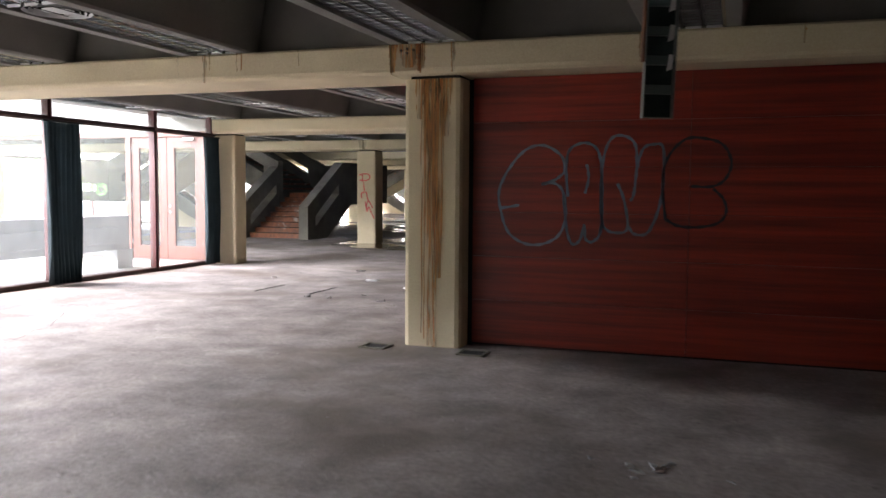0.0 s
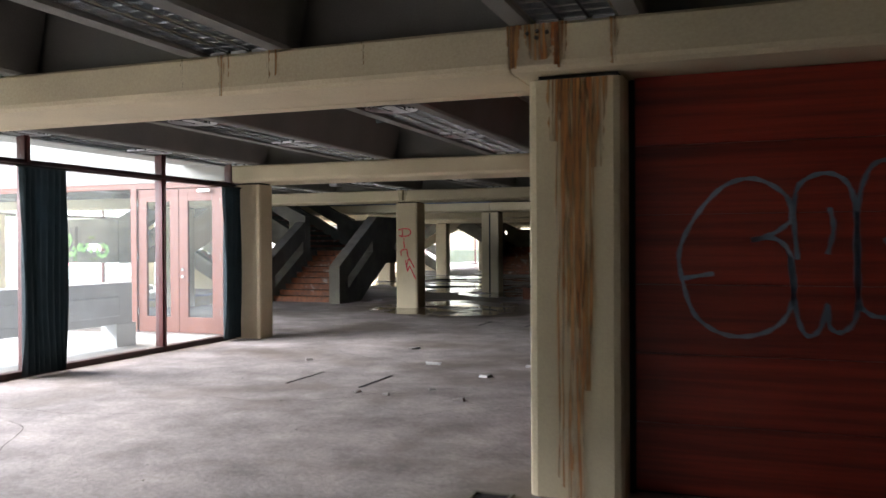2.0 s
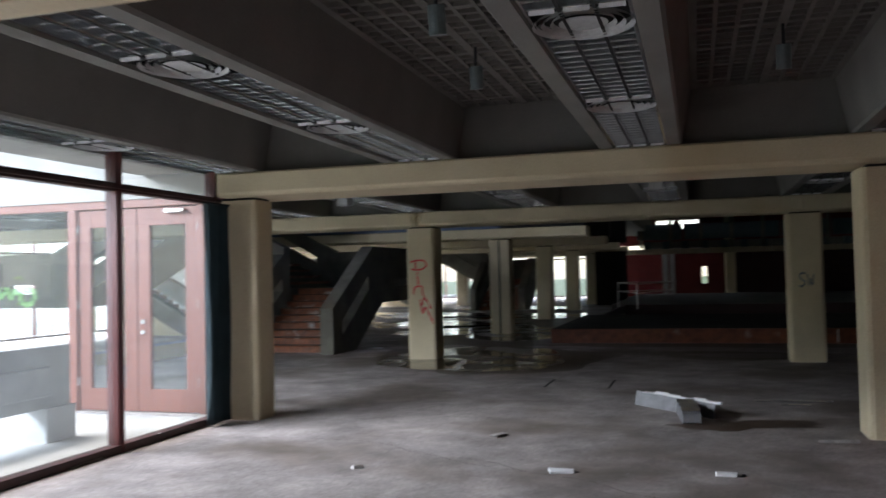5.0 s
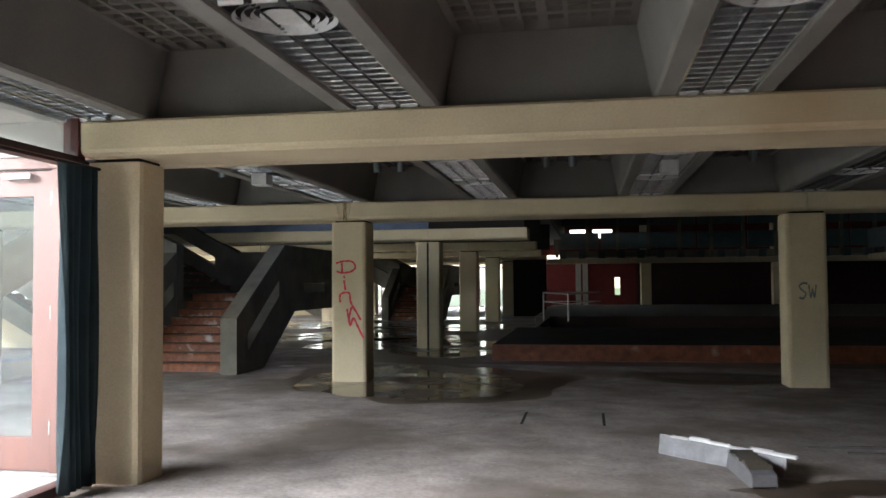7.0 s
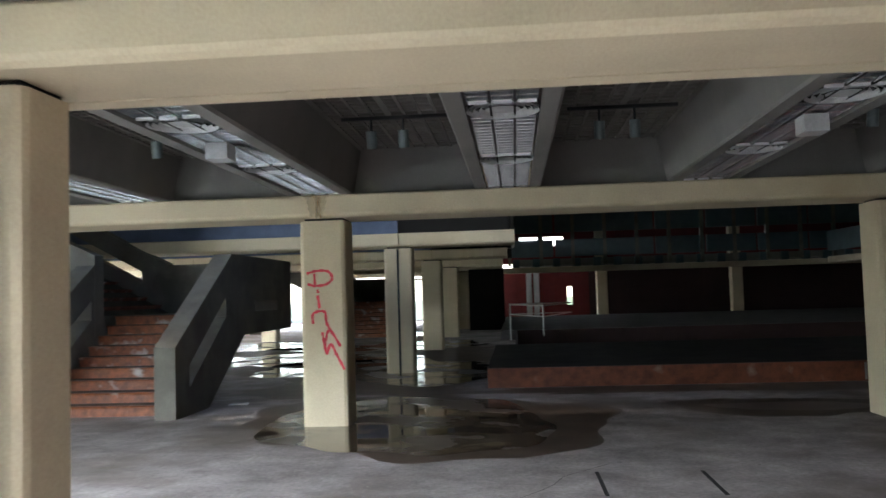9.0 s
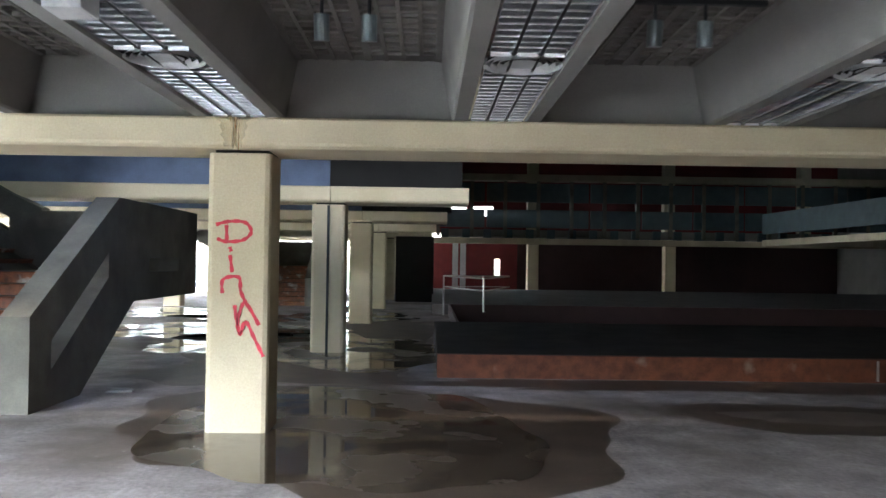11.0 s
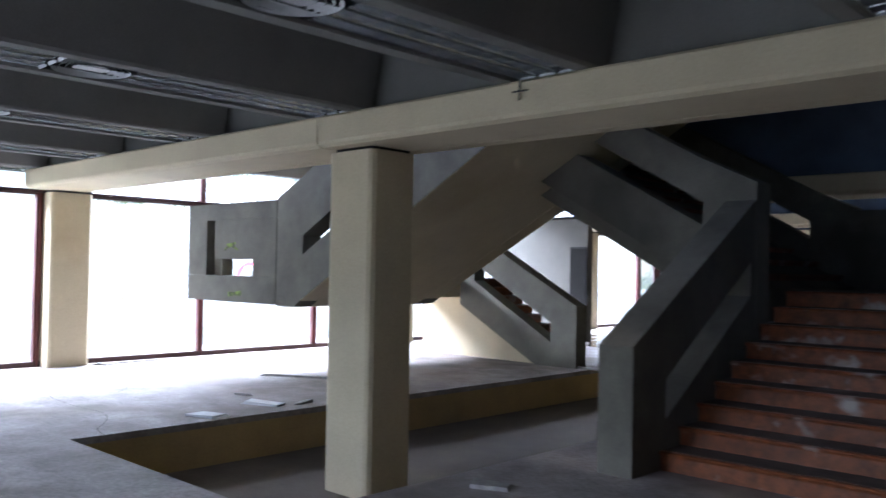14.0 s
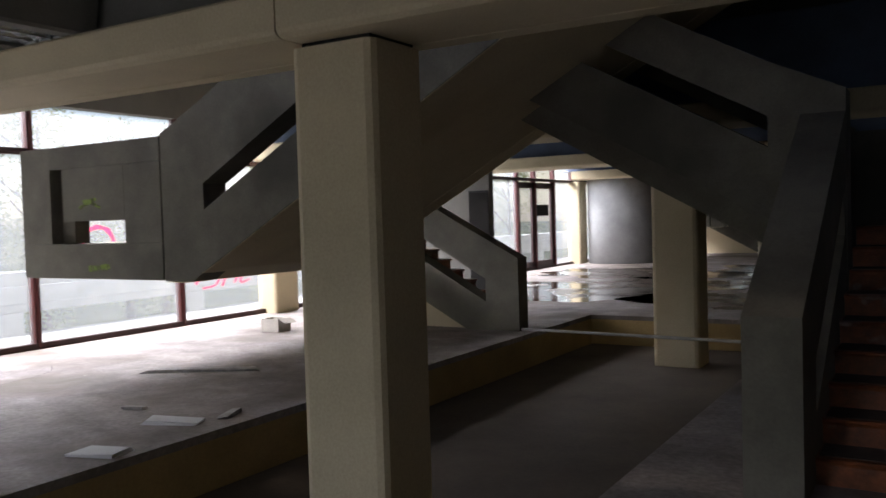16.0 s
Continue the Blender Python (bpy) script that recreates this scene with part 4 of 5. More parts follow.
def strokes(name, mat, parent, lines, place, width):
    """Brush strokes as thin ribbons; place maps a stroke's (u, v) and offset to the wall."""
    bm = bmesh.new()
    for ln in lines:
        pts = [Vector(p) for p in ln]
        fine = []
        for i in range(len(pts) - 1):
            p0, p1 = pts[max(i - 1, 0)], pts[i]
            p2, p3 = pts[i + 1], pts[min(i + 2, len(pts) - 1)]
            for k in range(6):
                t = k / 6
                fine.append(0.5 * ((2 * p1) + (p2 - p0) * t + (2 * p0 - 5 * p1 + 4 * p2 - p3) * t * t + (3 * p1 - p0 - 3 * p2 + p3) * t ** 3))
        fine.append(pts[-1])
        prev = None
        for i, p in enumerate(fine):
            d = fine[min(i + 1, len(fine) - 1)] - fine[max(i - 1, 0)]
            if d.length < 1e-6:
                d = Vector((1, 0))
            nrm = Vector((-d.y, d.x)).normalized() * width * (0.5 + 0.12 * math.sin(i * 1.7)) 
            a, b = bm.verts.new(place(p + nrm)), bm.verts.new(place(p - nrm))
            if prev:
                bm.faces.new((prev[0], a, b, prev[1]))
            prev = (a, b)
    return part(name, bm, mat, parent)


BLUEPAINT = paint("faded_blue_spray", (0.13, 0.17, 0.23))
PINKPAINT = paint("pink_red_spray", (0.66, 0.045, 0.07))
LIMEPAINT = paint("lime_spray", (0.55, 0.75, 0.05))
PALELIME = paint("pale_lime_spray", (0.72, 0.85, 0.5))
REDPAINT = paint("red_spray", (0.8, 0.05, 0.08))
RUST = paint("rust_run", (0.36, 0.15, 0.05), 0.85)


def glass_paint(name, color, clear, through_light=0.7):
    """Spray paint on glass: light comes through it, the thin parts are half clear."""
    m = bpy.data.materials.new(name)
    m.use_nodes = True
    n, l = m.node_tree.nodes, m.node_tree.links
    b = n["Principled BSDF"]
    b.inputs["Base Color"].default_value = (*color, 1)
    tl, a, tr, c = n.new("ShaderNodeBsdfTranslucent"), n.new("ShaderNodeMixShader"), n.new("ShaderNodeBsdfTransparent"), n.new("ShaderNodeMixShader")
    tl.inputs[0].default_value = (*color, 1)
    tr.inputs[0].default_value = (*[0.5 + 0.5 * v for v in color], 1)
    a.inputs[0].default_value = through_light
    l.new(b.outputs[0], a.inputs[1])
    l.new(tl.outputs[0], a.inputs[2])
    geo, tx, rp = n.new("ShaderNodeNewGeometry"), n.new("ShaderNodeTexNoise"), n.new("ShaderNodeMapRange")
    tx.inputs["Scale"].default_value, tx.inputs["Detail"].default_value = 14, 4
    l.new(geo.outputs["Position"], tx.inputs["Vector"])
    rp.inputs["From Min"].default_value, rp.inputs["From Max"].default_value = 0.35, 0.65
    rp.inputs["To Min"].default_value, rp.inputs["To Max"].default_value = max(0, clear - 0.2), min(1, clear + 0.2)
    l.new(tx.outputs["Fac"], rp.inputs["Value"])
    l.new(rp.outputs[0], c.inputs[0])
    l.new(a.outputs[0], c.inputs[1])
    l.new(tr.outputs[0], c.inputs[2])
    l.new(c.outputs[0], n["Material Output"].inputs[0])
    return m


LIMEGLASS = glass_paint("lime_spray_on_glass", (0.24, 0.64, 0.05), 0.3)
LIMEMIST = glass_paint("pale_lime_mist_on_glass", (0.62, 0.92, 0.5), 0.6)
REDGLASS = glass_paint("red_spray_on_glass", (0.85, 0.05, 0.12), 0.2)
LIMEVEIL = glass_paint("faint_lime_veil_on_glass", (0.7, 0.92, 0.6), 0.78)
LIMETAG = glass_paint("green_tag_on_glass", (0.36, 0.68, 0.26), 0.52)
LIMEDUST = glass_paint("thin_lime_overspray", (0.40, 0.58, 0.12), 0.6, 0.0)
# bubble lettering on the timber: u 0..2 along x, v up
LETTER_S = [[(0.61, 0.65), (0.58, 0.79), (0.42, 0.89), (0.25, 0.85), (0.1, 0.68), (0.01, 0.48), (0.03, 0.29), (0.1, 0.1), (0.25, 0.0), (0.42, 0.0), (0.56, 0.08), (0.62, 0.24), (0.6, 0.46), (0.52, 0.55), (0.4, 0.54)], [(0.03, 0.32), (0.2, 0.35)], [(0.4, 0.54), (0.52, 0.58), (0.61, 0.65)]]
LETTER_A = [[(0.64, 0.43), (0.62, 0.68), (0.65, 0.85), (0.78, 0.91), (0.89, 0.85), (0.93, 0.68), (0.94, 0.4), (0.93, 0.12), (0.86, 0.03), (0.8, 0.06), (0.79, 0.18), (0.75, 0.04), (0.68, 0.01), (0.63, 0.15), (0.6, 0.46)], [(0.8, 0.72), (0.82, 0.6), (0.79, 0.46)]]
LETTER_N = [[(0.95, 0.15), (0.93, 0.4), (0.94, 0.73), (1.0, 0.93), (1.1, 0.97), (1.21, 0.9), (1.23, 0.71), (1.21, 0.46), (1.18, 0.4)], [(1.07, 0.55), (1.13, 0.4), (1.16, 0.15), (1.03, 0.12), (0.95, 0.17)], [(1.23, 0.68), (1.28, 0.85), (1.37, 0.89), (1.45, 0.85), (1.45, 0.51), (1.41, 0.29), (1.33, 0.12), (1.22, 0.11), (1.17, 0.18)]]
LETTER_E = [[(1.48, 0.24), (1.45, 0.51), (1.48, 0.76), (1.63, 0.93), (1.81, 0.93), (1.94, 0.87), (2.0, 0.73), (1.96, 0.6), (1.86, 0.53), (1.68, 0.53)], [(1.86, 0.51), (1.94, 0.43), (1.97, 0.32), (1.91, 0.22), (1.74, 0.18), (1.58, 0.19), (1.47, 0.25)]]
PALEBLUE = paint("pale_blue_spray", (0.20, 0.25, 0.33))
INKBLUE = paint("ink_blue_spray", (0.022, 0.028, 0.04))
for lines, tone in ((LETTER_S, PALEBLUE), (LETTER_A, BLUEPAINT), (LETTER_N, BLUEPAINT), (LETTER_E, INKBLUE)):
    strokes("spray_letter", tone, TIMBER, lines, lambda p: (-2.14 + p.x * 0.98, 7.592, 0.935 + p.y * 0.965), 0.024)
PK = [[(0.08, 1.79), (0.2, 1.82), (0.33, 1.81), (0.38, 1.73), (0.31, 1.66), (0.17, 1.645), (0.09, 1.67)], [(0.17, 1.79), (0.175, 1.655)], [(0.2, 1.60), (0.215, 1.56)], [(0.205, 1.53), (0.225, 1.38)], [(0.145, 1.20), (0.15, 1.32), (0.28, 1.34), (0.30, 1.22), (0.345, 1.12)], [(0.25, 1.10), (0.27, 0.97), (0.30, 0.85), (0.345, 0.96), (0.42, 0.82), (0.50, 0.66)], [(0.46, 0.93), (0.34, 1.12), (0.29, 1.02), (0.275, 0.93)]]
strokes("spray_word_pink", PINKPAINT, COLUMNS[(2, 3)], PK, lambda p: (-9.41 + p.x, 20.164, p.y * 0.985), 0.03)
BG = [[(0.95, 0.95), (0.5, 1.0), (0.1, 0.8), (0.4, 0.55), (0.8, 0.35), (0.5, 0.05), (0.05, 0.1)], [(1.1, 0.9), (1.3, 0.1), (1.5, 0.6), (1.7, 0.1), (1.9, 0.9)]]
FADED = glass_paint("faded_grey_blue_spray", (0.20, 0.25, 0.30), 0.25, 0.0)
strokes("spray_scribble", FADED, COLUMNS[(3, 3)], BG, lambda p: (-2.80 + p.x * 0.12, 20.160, 1.2 + p.y * 0.22), 0.14)
SS = [[(0.9, 0.93), (0.72, 0.99), (0.4, 0.92), (0.25, 0.75), (0.45, 0.58), (0.75, 0.45), (0.92, 0.25), (0.75, 0.07), (0.35, 0.02)]]
for y0, z0, w, h, solid in ((21.1, 0.86, 0.58, 0.9, False), (18.75, 0.86, 0.5, 0.72, True)):
    at_glass = lambda p, y0=y0, z0=z0, w=w, h=h: (FACX + 0.010, y0 + p.x * w, z0 + p.y * h)
    if solid:
        strokes("spray_glow", LIMEMIST, window_2, SS, at_glass, 0.15)
        strokes("spray_letter_s", LIMEGLASS, window_2, SS, lambda p, y0=y0, z0=z0, w=w, h=h: (FACX + 0.012, y0 + p.x * w, z0 + p.y * h), 0.1)
    else:
        strokes("spray_glow", LIMEVEIL, window_2, SS, at_glass, 0.10)
        for du in (-0.13, 0.13):
            line = [[(u + du, v + 0.2 * du) for u, v in SS[0]]]
            strokes("spray_letter_s", LIMEGLASS, window_2, line, lambda p, y0=y0, z0=z0, w=w, h=h: (FACX + 0.012, y0 + p.x * w, z0 + p.y * h), 0.026)
TAG = [[(0.09, 1.45), (0.02, 1.55), (0.07, 1.63), (0.18, 1.58), (0.13, 1.45), (0.04, 1.40), (0.02, 1.31), (0.13, 1.27), (0.22, 1.33)], [(0.22, 1.42), (0.27, 1.36), (0.27, 1.19)],
       [(0.35, 1.35), (0.36, 1.44), (0.42, 1.45), (0.45, 1.36), (0.55, 1.46), (0.62, 1.36), (0.69, 1.44), (0.78, 1.37)], [(0.78, 1.44), (0.93, 1.44), (0.98, 1.36), (0.89, 1.27), (0.78, 1.31), (0.78, 1.41)]]
strokes("spray_tag", LIMETAG, entrance, TAG, lambda p: (-13.08 + p.x, DY - 0.007, p.y), 0.075)
RS = [[(0, 0.2), (0.3, 0.6), (0.7, 0.5), (0.6, 0.1), (0.2, 0.0)], [(0.8, 0.0), (1.0, 0.55), (1.3, 0.5), (1.2, 0.1)], [(1.5, 0.6), (1.4, 0.1), (1.7, 0.2)]]
strokes("spray_scrawl", REDGLASS, window_2, RS, lambda p: (FACX + 0.012, 25.25 + p.x * 0.65, 0.5 + p.y * 0.35), 0.06)
strokes("spray_loop", REDGLASS, window_2, [[(0, 0), (0.2, 0.5), (0.5, 0.5), (0.6, 0.1), (0.3, -0.1), (0.0, 0.0)]], lambda p: (FACX + 0.012, 23.3 + p.x, 0.95 + p.y * 0.9), 0.06)


strokes("spray_smear", LIMEDUST, stair_2, [[(0, 0), (0.15, 0.05), (0.3, 0.0)], [(0.05, 0.06), (0.25, 0.08)]], lambda p: (-19.65 + p.x, 21.596, 1.62 + p.y), 0.03)
strokes("spray_smear", LIMEDUST, stair_2, [[(0, 0), (0.3, 0.02)]], lambda p: (-19.55 + p.x, 21.596, 1.06 + p.y), 0.05)


rng = random.Random(21)
CRACK = material("dark_floor_crack", (0.07, 0.06, 0.05), 0.9, 0, 6, 0.3, 60, 0.1)
for x, y, a, n in ((-9.0, 8.3, 0.15, 9), (-7.5, 7.9, -0.2, 8), (-6.5, 9.4, 0.2, 7), (-6.2, 12.4, -0.4, 8), (-8.6, 12.9, 0.1, 10), (-7.9, 16.2, -0.3, 9), (-12.4, 18.4, 0.5, 8), (-20.8, 22.0, -0.5, 9), (-19.5, 19.4, 0.1, 9), (-4.4, 9.2, 0.9, 6)):
    line, px, py = [], x, y
    for k in range(n):
        line.append((px, py))
        a += rng.uniform(-0.45, 0.45)
        px, py = px + 0.32 * math.cos(a), py + 0.32 * math.sin(a)
    ob = strokes("floor_crack", CRACK, None, [line], lambda p: (p.x, p.y, 0.0025), 0.007)
    tagged(ob, "thin winding dark crack in the concrete floor", "floor crack", "floor cracks")


def rust_runs(parent, xs, y, z_top, lengths, widths, seed, mat=None):
    rng = random.Random(seed)
    bm = bmesh.new()
    for x, ln, w in zip(xs, lengths, widths):
        n = 10
        prev = None
        y -= 0.0015
        for k in range(n + 1):
            s = k / n
            ww = w * (1 - 0.55 * s) * rng.uniform(0.75, 1.15) * 0.5
            cx = x + rng.uniform(-0.006, 0.006)
            a, b = bm.verts.new((cx - ww, y, z_top - ln * s)), bm.verts.new((cx + ww, y, z_top - ln * s))
            if prev:
                bm.faces.new((prev[0], prev[1], b, a))
            prev = (a, b)
    return part("rust_streak" if mat is None else "damp_stain", bm, mat or RUSTRUN, parent, "orange brown rust streaks" if mat is None else "yellow brown damp stain")


def rust_material(name, lo, hi, fine, cover):
    m = bpy.data.materials.new(name)
    m.use_nodes = True
    n, l = m.node_tree.nodes, m.node_tree.links
    b = n["Principled BSDF"]
    b.inputs["Roughness"].default_value = 0.85
    geo, mp = n.new("ShaderNodeNewGeometry"), n.new("ShaderNodeMapping")
    mp.inputs["Scale"].default_value = (28, 28, 1.6)
    l.new(geo.outputs["Position"], mp.inputs["Vector"])
    tx = n.new("ShaderNodeTexNoise")
    tx.inputs["Scale"].default_value, tx.inputs["Detail"].default_value = 1.0, 5
    l.new(mp.outputs[0], tx.inputs["Vector"])
    rp = n.new("ShaderNodeValToRGB")
    rp.color_ramp.elements[0].position, rp.color_ramp.elements[1].position = 0.35, 0.62
    rp.color_ramp.elements[0].color, rp.color_ramp.elements[1].color = (*lo, 1), (*hi, 1)
    l.new(tx.outputs["Fac"], rp.inputs[0])
    l.new(rp.outputs[0], b.inputs["Base Color"])
    mp2, t2, r2 = n.new("ShaderNodeMapping"), n.new("ShaderNodeTexNoise"), n.new("ShaderNodeMapRange")
    mp2.inputs["Scale"].default_value = fine
    t2.inputs["Scale"].default_value, t2.inputs["Detail"].default_value = 1.0, 6
    l.new(geo.outputs["Position"], mp2.inputs["Vector"])
    l.new(mp2.outputs[0], t2.inputs["Vector"])
    r2.inputs["From Min"].default_value, r2.inputs["From Max"].default_value = cover
    l.new(t2.outputs["Fac"], r2.inputs["Value"])
    l.new(r2.outputs[0], b.inputs["Alpha"])
    return m


RUSTRUN = rust_material("rust_streak_stain", (0.36, 0.125, 0.03), (0.50, 0.27, 0.10), (60, 60, 2.2), (0.40, 0.62))
DAMPSTAIN = rust_material("yellow_damp_stain", (0.55, 0.37, 0.11), (0.66, 0.52, 0.26), (3, 3, 1.5), (0.30, 1.0))
RUN_X = (-2.67, -2.62, -2.73, -2.55, -2.77, -2.71, -2.66, -2.58, -2.74, -2.64, -2.79, -2.69)
RUN_L = (1.4, 1.75, 1.0, 0.5, 2.25, 2.36, 2.37, 1.6, 2.3, 2.37, 0.35, 2.2)
RUN_W = (0.19, 0.12, 0.09, 0.12, 0.03, 0.035, 0.06, 0.04, 0.025, 0.07, 0.1, 0.03)
rust_runs(COLUMNS[(3, 1)], RUN_X, 7.347, 2.37, RUN_L, RUN_W, 2)
rust_runs(BEAMS[7.35], (-5.2, -4.9, -4.85, -4.55, -4.5, -3.9, -2.98, -2.83, -2.72, -2.43, -0.88, 0.3), 7.177, 2.65, (0.2, 0.26, 0.2, 0.2, 0.16, 0.14, 0.24, 0.2, 0.25, 0.25, 0.2, 0.15), (0.02, 0.05, 0.02, 0.02, 0.03, 0.015, 0.09, 0.22, 0.1, 0.05, 0.03, 0.04), 3)
rust_runs(BEAMS[20.17], (-9.16, -9.12), 19.997, 2.65, (0.26, 0.32), (0.05, 0.03), 4)

RUSTEDGE = material("rusted_edge", (0.26, 0.10, 0.035), 0.85, 0, 14, 0.5, 60, 0.3)
boxes("joint_patch", CREAM_DULL, [(-2.965, -2.755, 7.172, 7.179, 2.425, 2.645)], BEAMS[7.35], "stained lapped joint patch")
for x, w in ((-3.0, 0.034), (-2.752, 0.026)):
    boxes("rust_edge", RUSTEDGE, [(x, x + w, 7.171, 7.179, 2.42, 2.65)], BEAMS[7.35], "rusted joint edge")
for x, z in ((-2.9, 2.60), (-2.845, 2.61), (-2.85, 2.575), (-2.79, 2.60)):
    bm = bmesh.new()
    tube(bm, (x, 7.162, z), (x, 7.173, z - 0.004), 0.012, 8)
    part("bolt", bm, DARK, BEAMS[7.35], "small dark bolt stub")
rust_runs(BEAMS[20.17], (-9.16,), 19.9965, 2.653, (0.25,), (0.3,), 6, DAMPSTAIN)

# ---- far hall ----
plat = thing("platform", "low dark platform with an orange brick front", "platform")
plat["kind"] = "structure"
boxes("platform_front", FRONT, [(-7.4, 14, 23.75, 23.87, 0.0, 0.3)], plat, "orange brown tiled front")
boxes("platform_top", UNLIT_TOP, [(-7.4, 14, 23.87, LOUNGE_Y0, 0.0, 0.296)], plat, "dusty top, darkened for the unlit hall")
boxes("platform_back", DUSTGREY, [(-7.4, 14, LOUNGE_Y1, 51.2, 0.0, 0.296)], plat, "grey dusty floor beyond the sunken lounge")
boxes("lounge_wall", MAROON, [(LOUNGE_X0, 14, LOUNGE_Y1 - 0.06, LOUNGE_Y1 - 0.003, LOUNGE_Z, 0.29), (LOUNGE_X0 - 0.06, LOUNGE_X0 - 0.003, LOUNGE_Y0, LOUNGE_Y1, LOUNGE_Z, 0.29)], plat, "dark maroon wall of the sunken lounge")
boxes("lounge_floor", UNLIT_TOP, [(LOUNGE_X0 - 0.1, 14, LOUNGE_Y0 - 0.1, LOUNGE_Y1 + 0.1, LOUNGE_Z - 0.1, LOUNGE_Z)], plat, "dusty lounge floor, darkened for the unlit hall")
for x in (-1.75, 3.9, 9.5):
    boxes("front_joint", RAIL, [(x, x + 0.03, 23.742, 23.75, 0.02, 0.28)], plat, "pale joint strip in the front")
gal = thing("gallery", "dark grey concrete gallery with panelled balustrade over the void", "gallery")
gal["kind"] = "structure"
boxes("gallery_edge", CREAM_DULL, [(-7.4, 14, 50.75, 51.3, 2.36, 2.60)], gal, "dirty cream slab edge")
for k in range(9):
    boxes("balustrade_panel", TEAL, [(-7.3 + k * 2.35, -7.3 + k * 2.35 + 2.25, 50.8, 50.95, 3.1, 3.9)], gal)
    boxes("upper_panel", TEAL, [(-7.3 + k * 2.35, -7.3 + k * 2.35 + 2.25, 50.8, 50.95, 4.25, 5.1)], gal)
for k in range(14):
    x = -7.2 + k * 1.5
    boxes("gallery_post", GREY, [(x, x + 0.16, 50.78, 50.95, 2.68, 5.2)], gal)
for k in range(22):
    x = -7.0 + k * 0.96
    boxes("bracket", TEAL, [(x, x + 0.34, 50.86, 51.05, 2.62, 3.02)], gal)
for x in (-2.68, 3.75, 10.2):
    boxes("gallery_column", CREAM_DULL, [(x - 0.25, x + 0.25, 52.3, 52.8, 3.0, 6.9)], gal, "dirty cream column")
boxes("gallery_beam", CREAM_DULL, [(-6.9, 14, 52.1, 52.8, 5.35, 5.65)], gal, "dirty cream upper beam")
boxes("side_slab", CREAM_DULL, [(7.5, 14, 27, 50.7, 2.42, 2.68)], gal, "dirty cream slab edge")
boxes("side_panel", TEAL, [(7.5, 7.65, 27, 50.7, 2.95, 3.85)], gal)
for (xa, ya), (xb, yb) in (((-7.1, 36.6), (-6.2, 33.2)), ((-6.2, 33.2), (-5.2, 37.2)), ((-7.1, 36.6), (-5.2, 37.2))):
    e = thing("guard_rail", "thin pale steel guard rail on posts beside the sunken lounge", "rail", "far guard rails")
    base = 0.0 if xa < -7 else 0.296
    bm = bmesh.new()
    tube(bm, (xa, ya, base), (xa, ya, 1.12), 0.025)
    part("post", bm, RAIL, e)
    bm = bmesh.new()
    tube(bm, (xa, ya, 1.1), (xb, yb, 1.1), 0.02)
    part("top_rail", bm, RAIL, e)
    bm = bmesh.new()
    tube(bm, (xa, ya, 0.8), (xb, yb, 0.8), 0.014)
    part("middle_rail", bm, RAIL, e)
bm = bmesh.new()
bmesh.ops.create_cone(bm, cap_ends=True, segments=40, radius1=1.0, radius2=1.0, depth=2.4, matrix=Matrix.Translation((-20.9, 40.3, 1.2)))
setting(part("drum_wall", bm, PARAPET, None, "", True), "grey rounded drum wall beside the facade", "wall")
for x in (-6.3, -5.9):
    strip_ob = boxes("far_curtain", PARAPET, [(x, x + 0.3, 56.9, 56.99, 0.0, 2.5)])
    tagged(strip_ob, "pale curtain strip hanging on the red wall", "curtain", "far curtains")
# dark strip imitates the shaded gap in the column behind the painted one
boxes("column_gap", DARK, [(-9.16, -9.12, 26.48, 26.5, 0, 2.36)], COLUMNS[(2, 4)], "dark strip for the shaded gap between column halves")

# spot lamps in the coffers
def spot(x, y):
    e = thing("spot_lamp", "small grey cylindrical spot lamp on a ceiling track", "spot lamp", "ceiling spot lamps")
    bm = bmesh.new()
    tube(bm, (0, 0, 0), (0, 0.03, -0.16), 0.05, 16)
    part("lamp_body", bm, HANGING, e)
    bm = bmesh.new()
    tube(bm, (0, 0, 0.0), (0, 0, 0.14), 0.012)
    part("stem", bm, DARK, e)
    e.matrix_basis = pose(x, y, 3.02)
    return e


for x in (-8.22, -7.92, -6.11, -5.79, -10.3, -3.7, -12.7):
    spot(x, 18.3)
for x, y in ((-5.69, 10.15), (-5.83, 11.57), (-3.73, 11.77)):
    spot(x, y)
for x0, x1 in ((-8.5, -7.5), (-6.4, -5.4)):
    bm = bmesh.new()
    box(bm, x0, x1, 18.28, 18.32, 3.125, 3.155)
    tagged(part("lamp_track", bm, DARK), "thin black lamp track under the ceiling", "lamp track", "lamp tracks")
for x, y in ((-9.10, 16.7), (-4.81, 16.65)):
    e = thing("ballast_box", "pale metal ballast box hanging loose from a louvre light", "ballast box", "loose ballast boxes")
    bm = bmesh.new()
    box(bm, x - 0.085, x + 0.085, y - 0.1, y + 0.1, 2.53, 2.655, 0.006)
    part("case", bm, RING, e)
    bm = bmesh.new()
    tube(bm, (x + 0.05, y, 2.65), (x + 0.12, y + 0.3, 2.70), 0.008, 6)
    part("cable", bm, DARK, e)
bm = bmesh.new()
tube(bm, (-13.61, 19.985, 2.655), (-13.61, 19.985, 2.52), 0.006)
box(bm, -13.67, -13.55, 19.98, 20.0, 2.575, 2.582)
tagged(part("cable_hook", bm, DARK), "small black cable hook fixed on the beam", "hook")

# ---- outside ----
setting(boxes("ground", GRASS, [(-600, 600, -600, 600, -3.3, -3.0)]), "grassy ground below the terrace", "ground")
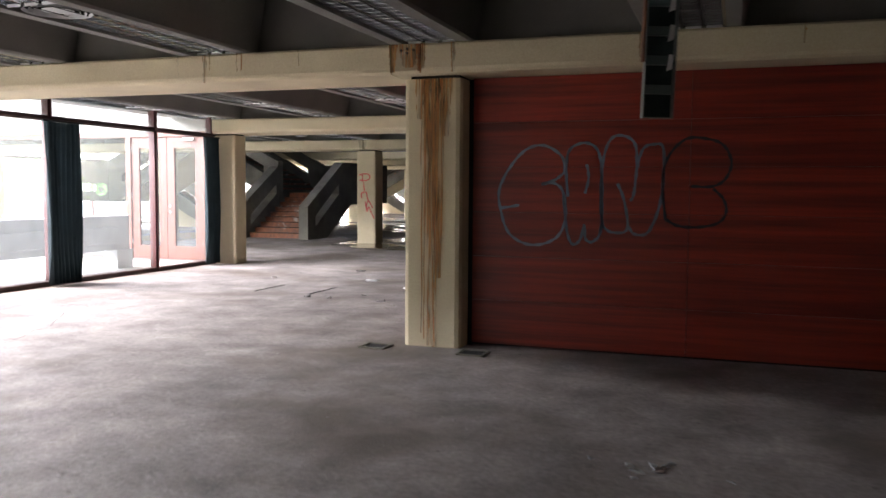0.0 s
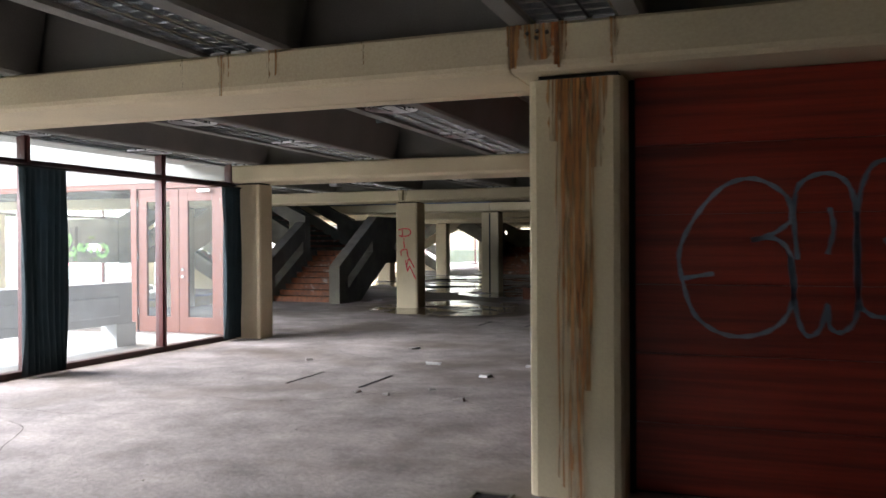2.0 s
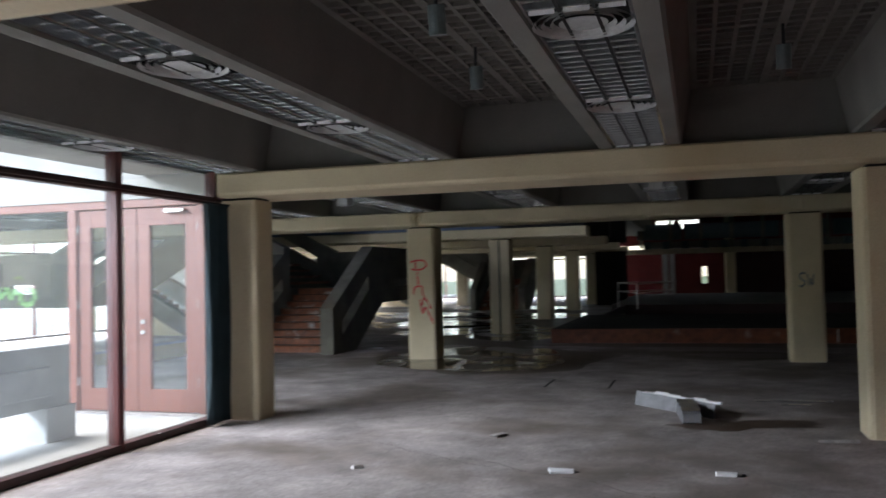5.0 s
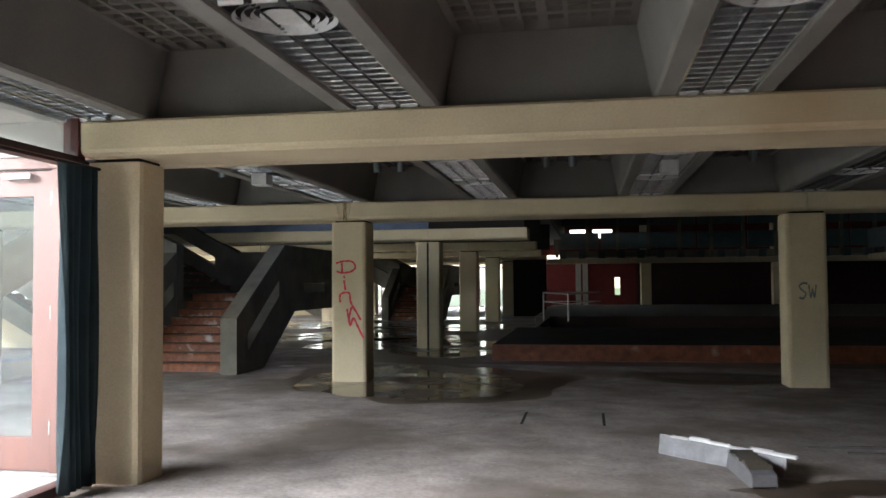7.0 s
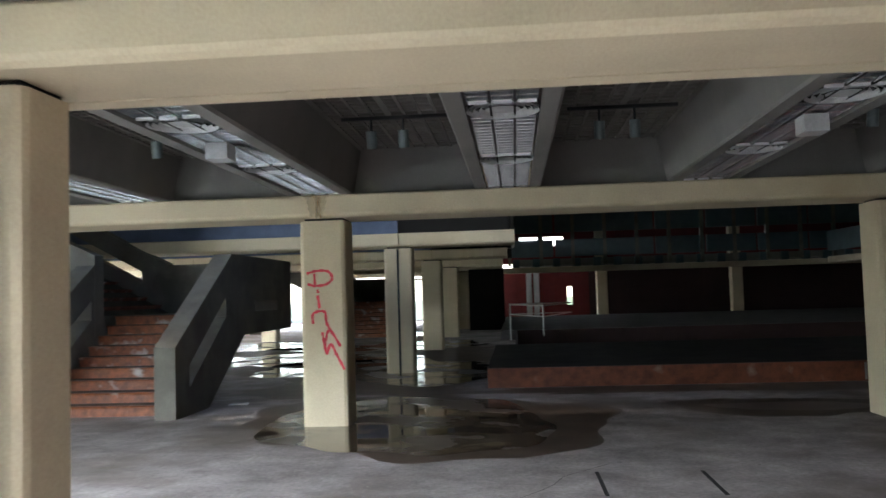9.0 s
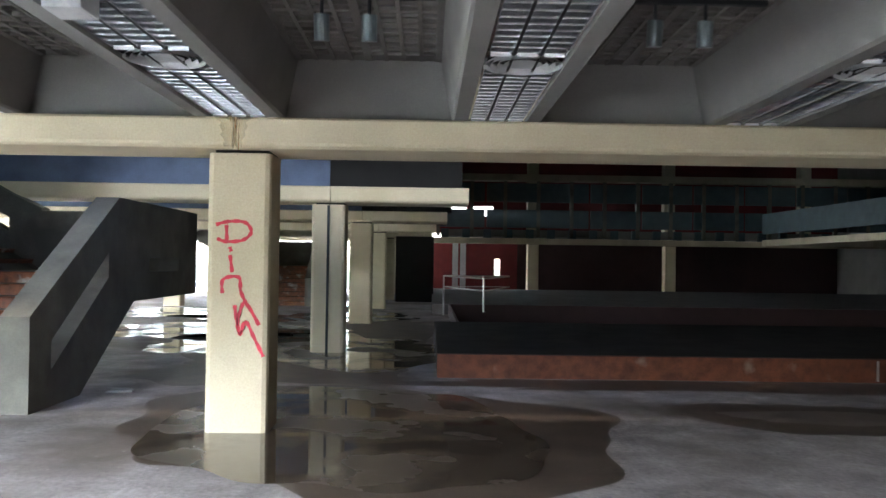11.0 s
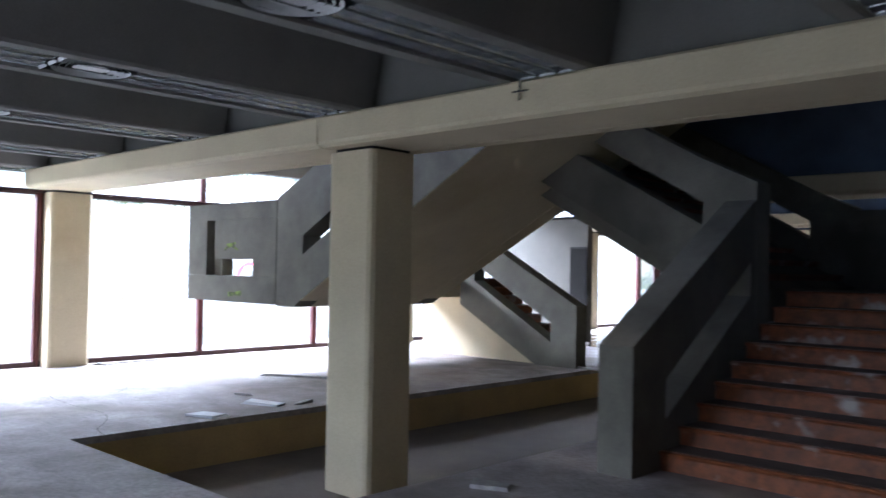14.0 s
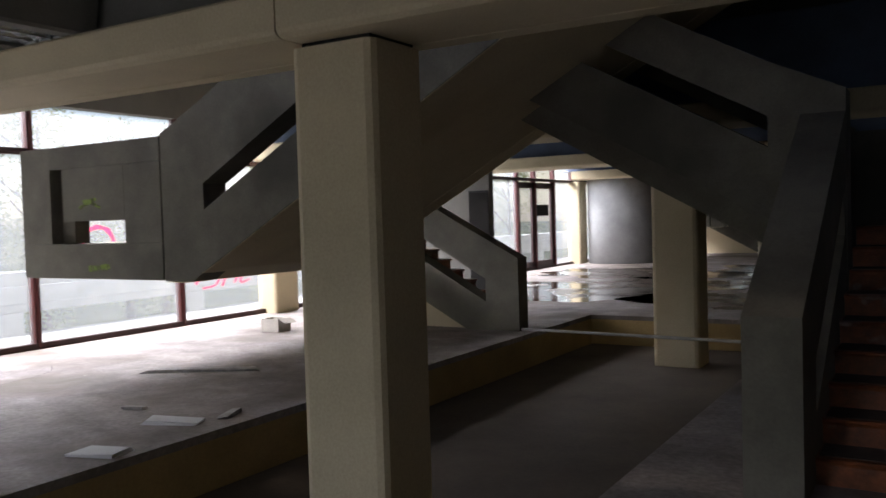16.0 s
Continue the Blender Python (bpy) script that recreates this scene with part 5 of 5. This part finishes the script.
setting(boxes("terrace", TERRACE, [(-23.9, -22.24, 13.0, 70, -0.3, -0.02), (-23.9, -9.41, -20, 13.99, -0.3, -0.02)]), "pale concrete terrace outside the glass", "terrace")


def parapet_panel(x0, x1, y0, y1, z0, z1):
    e = thing("parapet", "grey weathered concrete terrace parapet raised on blocks", "parapet", "terrace parapets")
    e["kind"] = "structure"
    bm = bmesh.new()
    box(bm, x0, x1, y0, y1, z0, z1, 0.02)
    box(bm, x0 + 0.02, x1 + 0.04, y0 + 0.3, y1 - 0.3, z0 + 0.12, z1 - 0.2, 0.02)
    part("panel", bm, PARAPET, e)
    n = max(2, int((y1 - y0) / 3.0))
    for k in range(n + 1):
        y = y0 + (y1 - y0 - 0.4) * k / n
        boxes("block", PARAPET, [(x0 - 0.02, x1 + 0.06, y, y + 0.4, -0.02, z0 + 0.01)], e)


for y0, y1 in ((19.9, 30.2), (30.4, 40.5), (40.7, 51), (51.2, 62)):
    parapet_panel(-24.05, -23.85, y0, y1, 0.28, 0.86)
parapet_panel(-23.75, -23.55, 9.0, 19.3, 0.25, 0.86)
parapet_panel(-10.62, -10.42, 3.0, 12.75, 0.3, 0.91)
parapet_panel(-10.62, -10.42, -8.0, 2.8, 0.3, 0.91)
setting(boxes("terrace_roof", TERRACE_CEIL, [(-10.5, -9.52, -6, 14.0, 2.75, 3.2)]), "cream concrete slab over the terrace", "roof")


def leaf_mesh(name, n, rx, rz, seed, size):
    rng = random.Random(seed)
    verts, faces = [], []
    clumps = [(rng.gauss(0, 0.45), rng.gauss(0, 0.45), rng.uniform(-0.9, 0.9), rng.uniform(0.25, 0.5)) for _ in range(38)]
    for k in range(n):
        cx, cy, cz, cr = clumps[rng.randrange(len(clumps))]
        taper = 1.0 - 0.45 * max(0, cz)
        x = (cx * taper + rng.gauss(0, cr * 0.45)) * rx
        y = (cy * taper + rng.gauss(0, cr * 0.45)) * rx
        z = (cz + rng.gauss(0, cr * 0.35)) * rz
        a, b = Vector([rng.gauss(0, 1) for _ in range(3)]).normalized(), Vector([rng.gauss(0, 1) for _ in range(3)]).normalized()
        s = size * rng.uniform(0.6, 1.4)
        i = len(verts)
        p = Vector((x, y, z))
        verts.extend((p - a * s, p + b * s * 0.5, p + a * s, p - b * s * 0.5))
        faces.append((i, i + 1, i + 2, i + 3))
    me = bpy.data.meshes.new(name)
    me.from_pydata(verts, [], faces)
    me.materials.append(LEAF)
    return me


LEAF = material("tree_foliage", (0.11, 0.14, 0.07), 0.7, 0, 0.7, 0.5, 8, 0.1, None, 0.6, 0.3)
leaf_nodes, leaf_links = LEAF.node_tree.nodes, LEAF.node_tree.links
through_leaf, leaf_mix = leaf_nodes.new("ShaderNodeBsdfTranslucent"), leaf_nodes.new("ShaderNodeMixShader")
through_leaf.inputs[0].default_value = (0.40, 0.46, 0.22, 1)
leaf_mix.inputs[0].default_value = 0.65
leaf_links.new(leaf_nodes["Principled BSDF"].outputs[0], leaf_mix.inputs[1])
leaf_links.new(through_leaf.outputs[0], leaf_mix.inputs[2])
leaf_links.new(leaf_mix.outputs[0], leaf_nodes["Material Output"].inputs[0])
BARK = material("tree_bark", (0.10, 0.08, 0.06), 0.9, 0, 4, 0.3, 30, 0.4)


def tree(x, y, h, kind):
    e = thing("tree", "leafy green tree standing below the terrace", "tree", "garden trees")
    bm = bmesh.new()
    bmesh.ops.create_cone(bm, cap_ends=True, segments=9, radius1=0.2, radius2=0.05, depth=h * 0.85, matrix=Matrix.Translation((0, 0, h * 0.425)))
    rng = random.Random(int(x * 7 + y))
    for k in range(7):
        z = h * rng.uniform(0.3, 0.75)
        t = rng.uniform(0, 6.28)
        tube(bm, (0, 0, z), (math.cos(t) * h * 0.2, math.sin(t) * h * 0.2, z + h * 0.14), 0.035, 6)
    part("trunk", bm, BARK, e)
    cr = new("crown", CROWNS[kind])
    cr.parent = e
    cr.location = (0, 0, h * 0.6)
    s = h / 9.0
    cr.scale = (s, s, s)
    cr.rotation_euler = (0, 0, x)
    e.location = (x, y, -3.0)


CROWNS = [leaf_mesh("crown", 8000, 2.6, 3.9, 3, 0.085), leaf_mesh("crown", 7000, 1.9, 4.3, 4, 0.08)]
rng = random.Random(11)
for k in range(20):
    tree(-34 - rng.uniform(0, 12), 2 + k * 3.6 + rng.uniform(-1, 1), rng.uniform(6.0, 10.0), k % 2)
for k in range(5):
    tree(-17 - rng.uniform(0, 8), -14 + k * 3.5, rng.uniform(6, 9), k % 2)
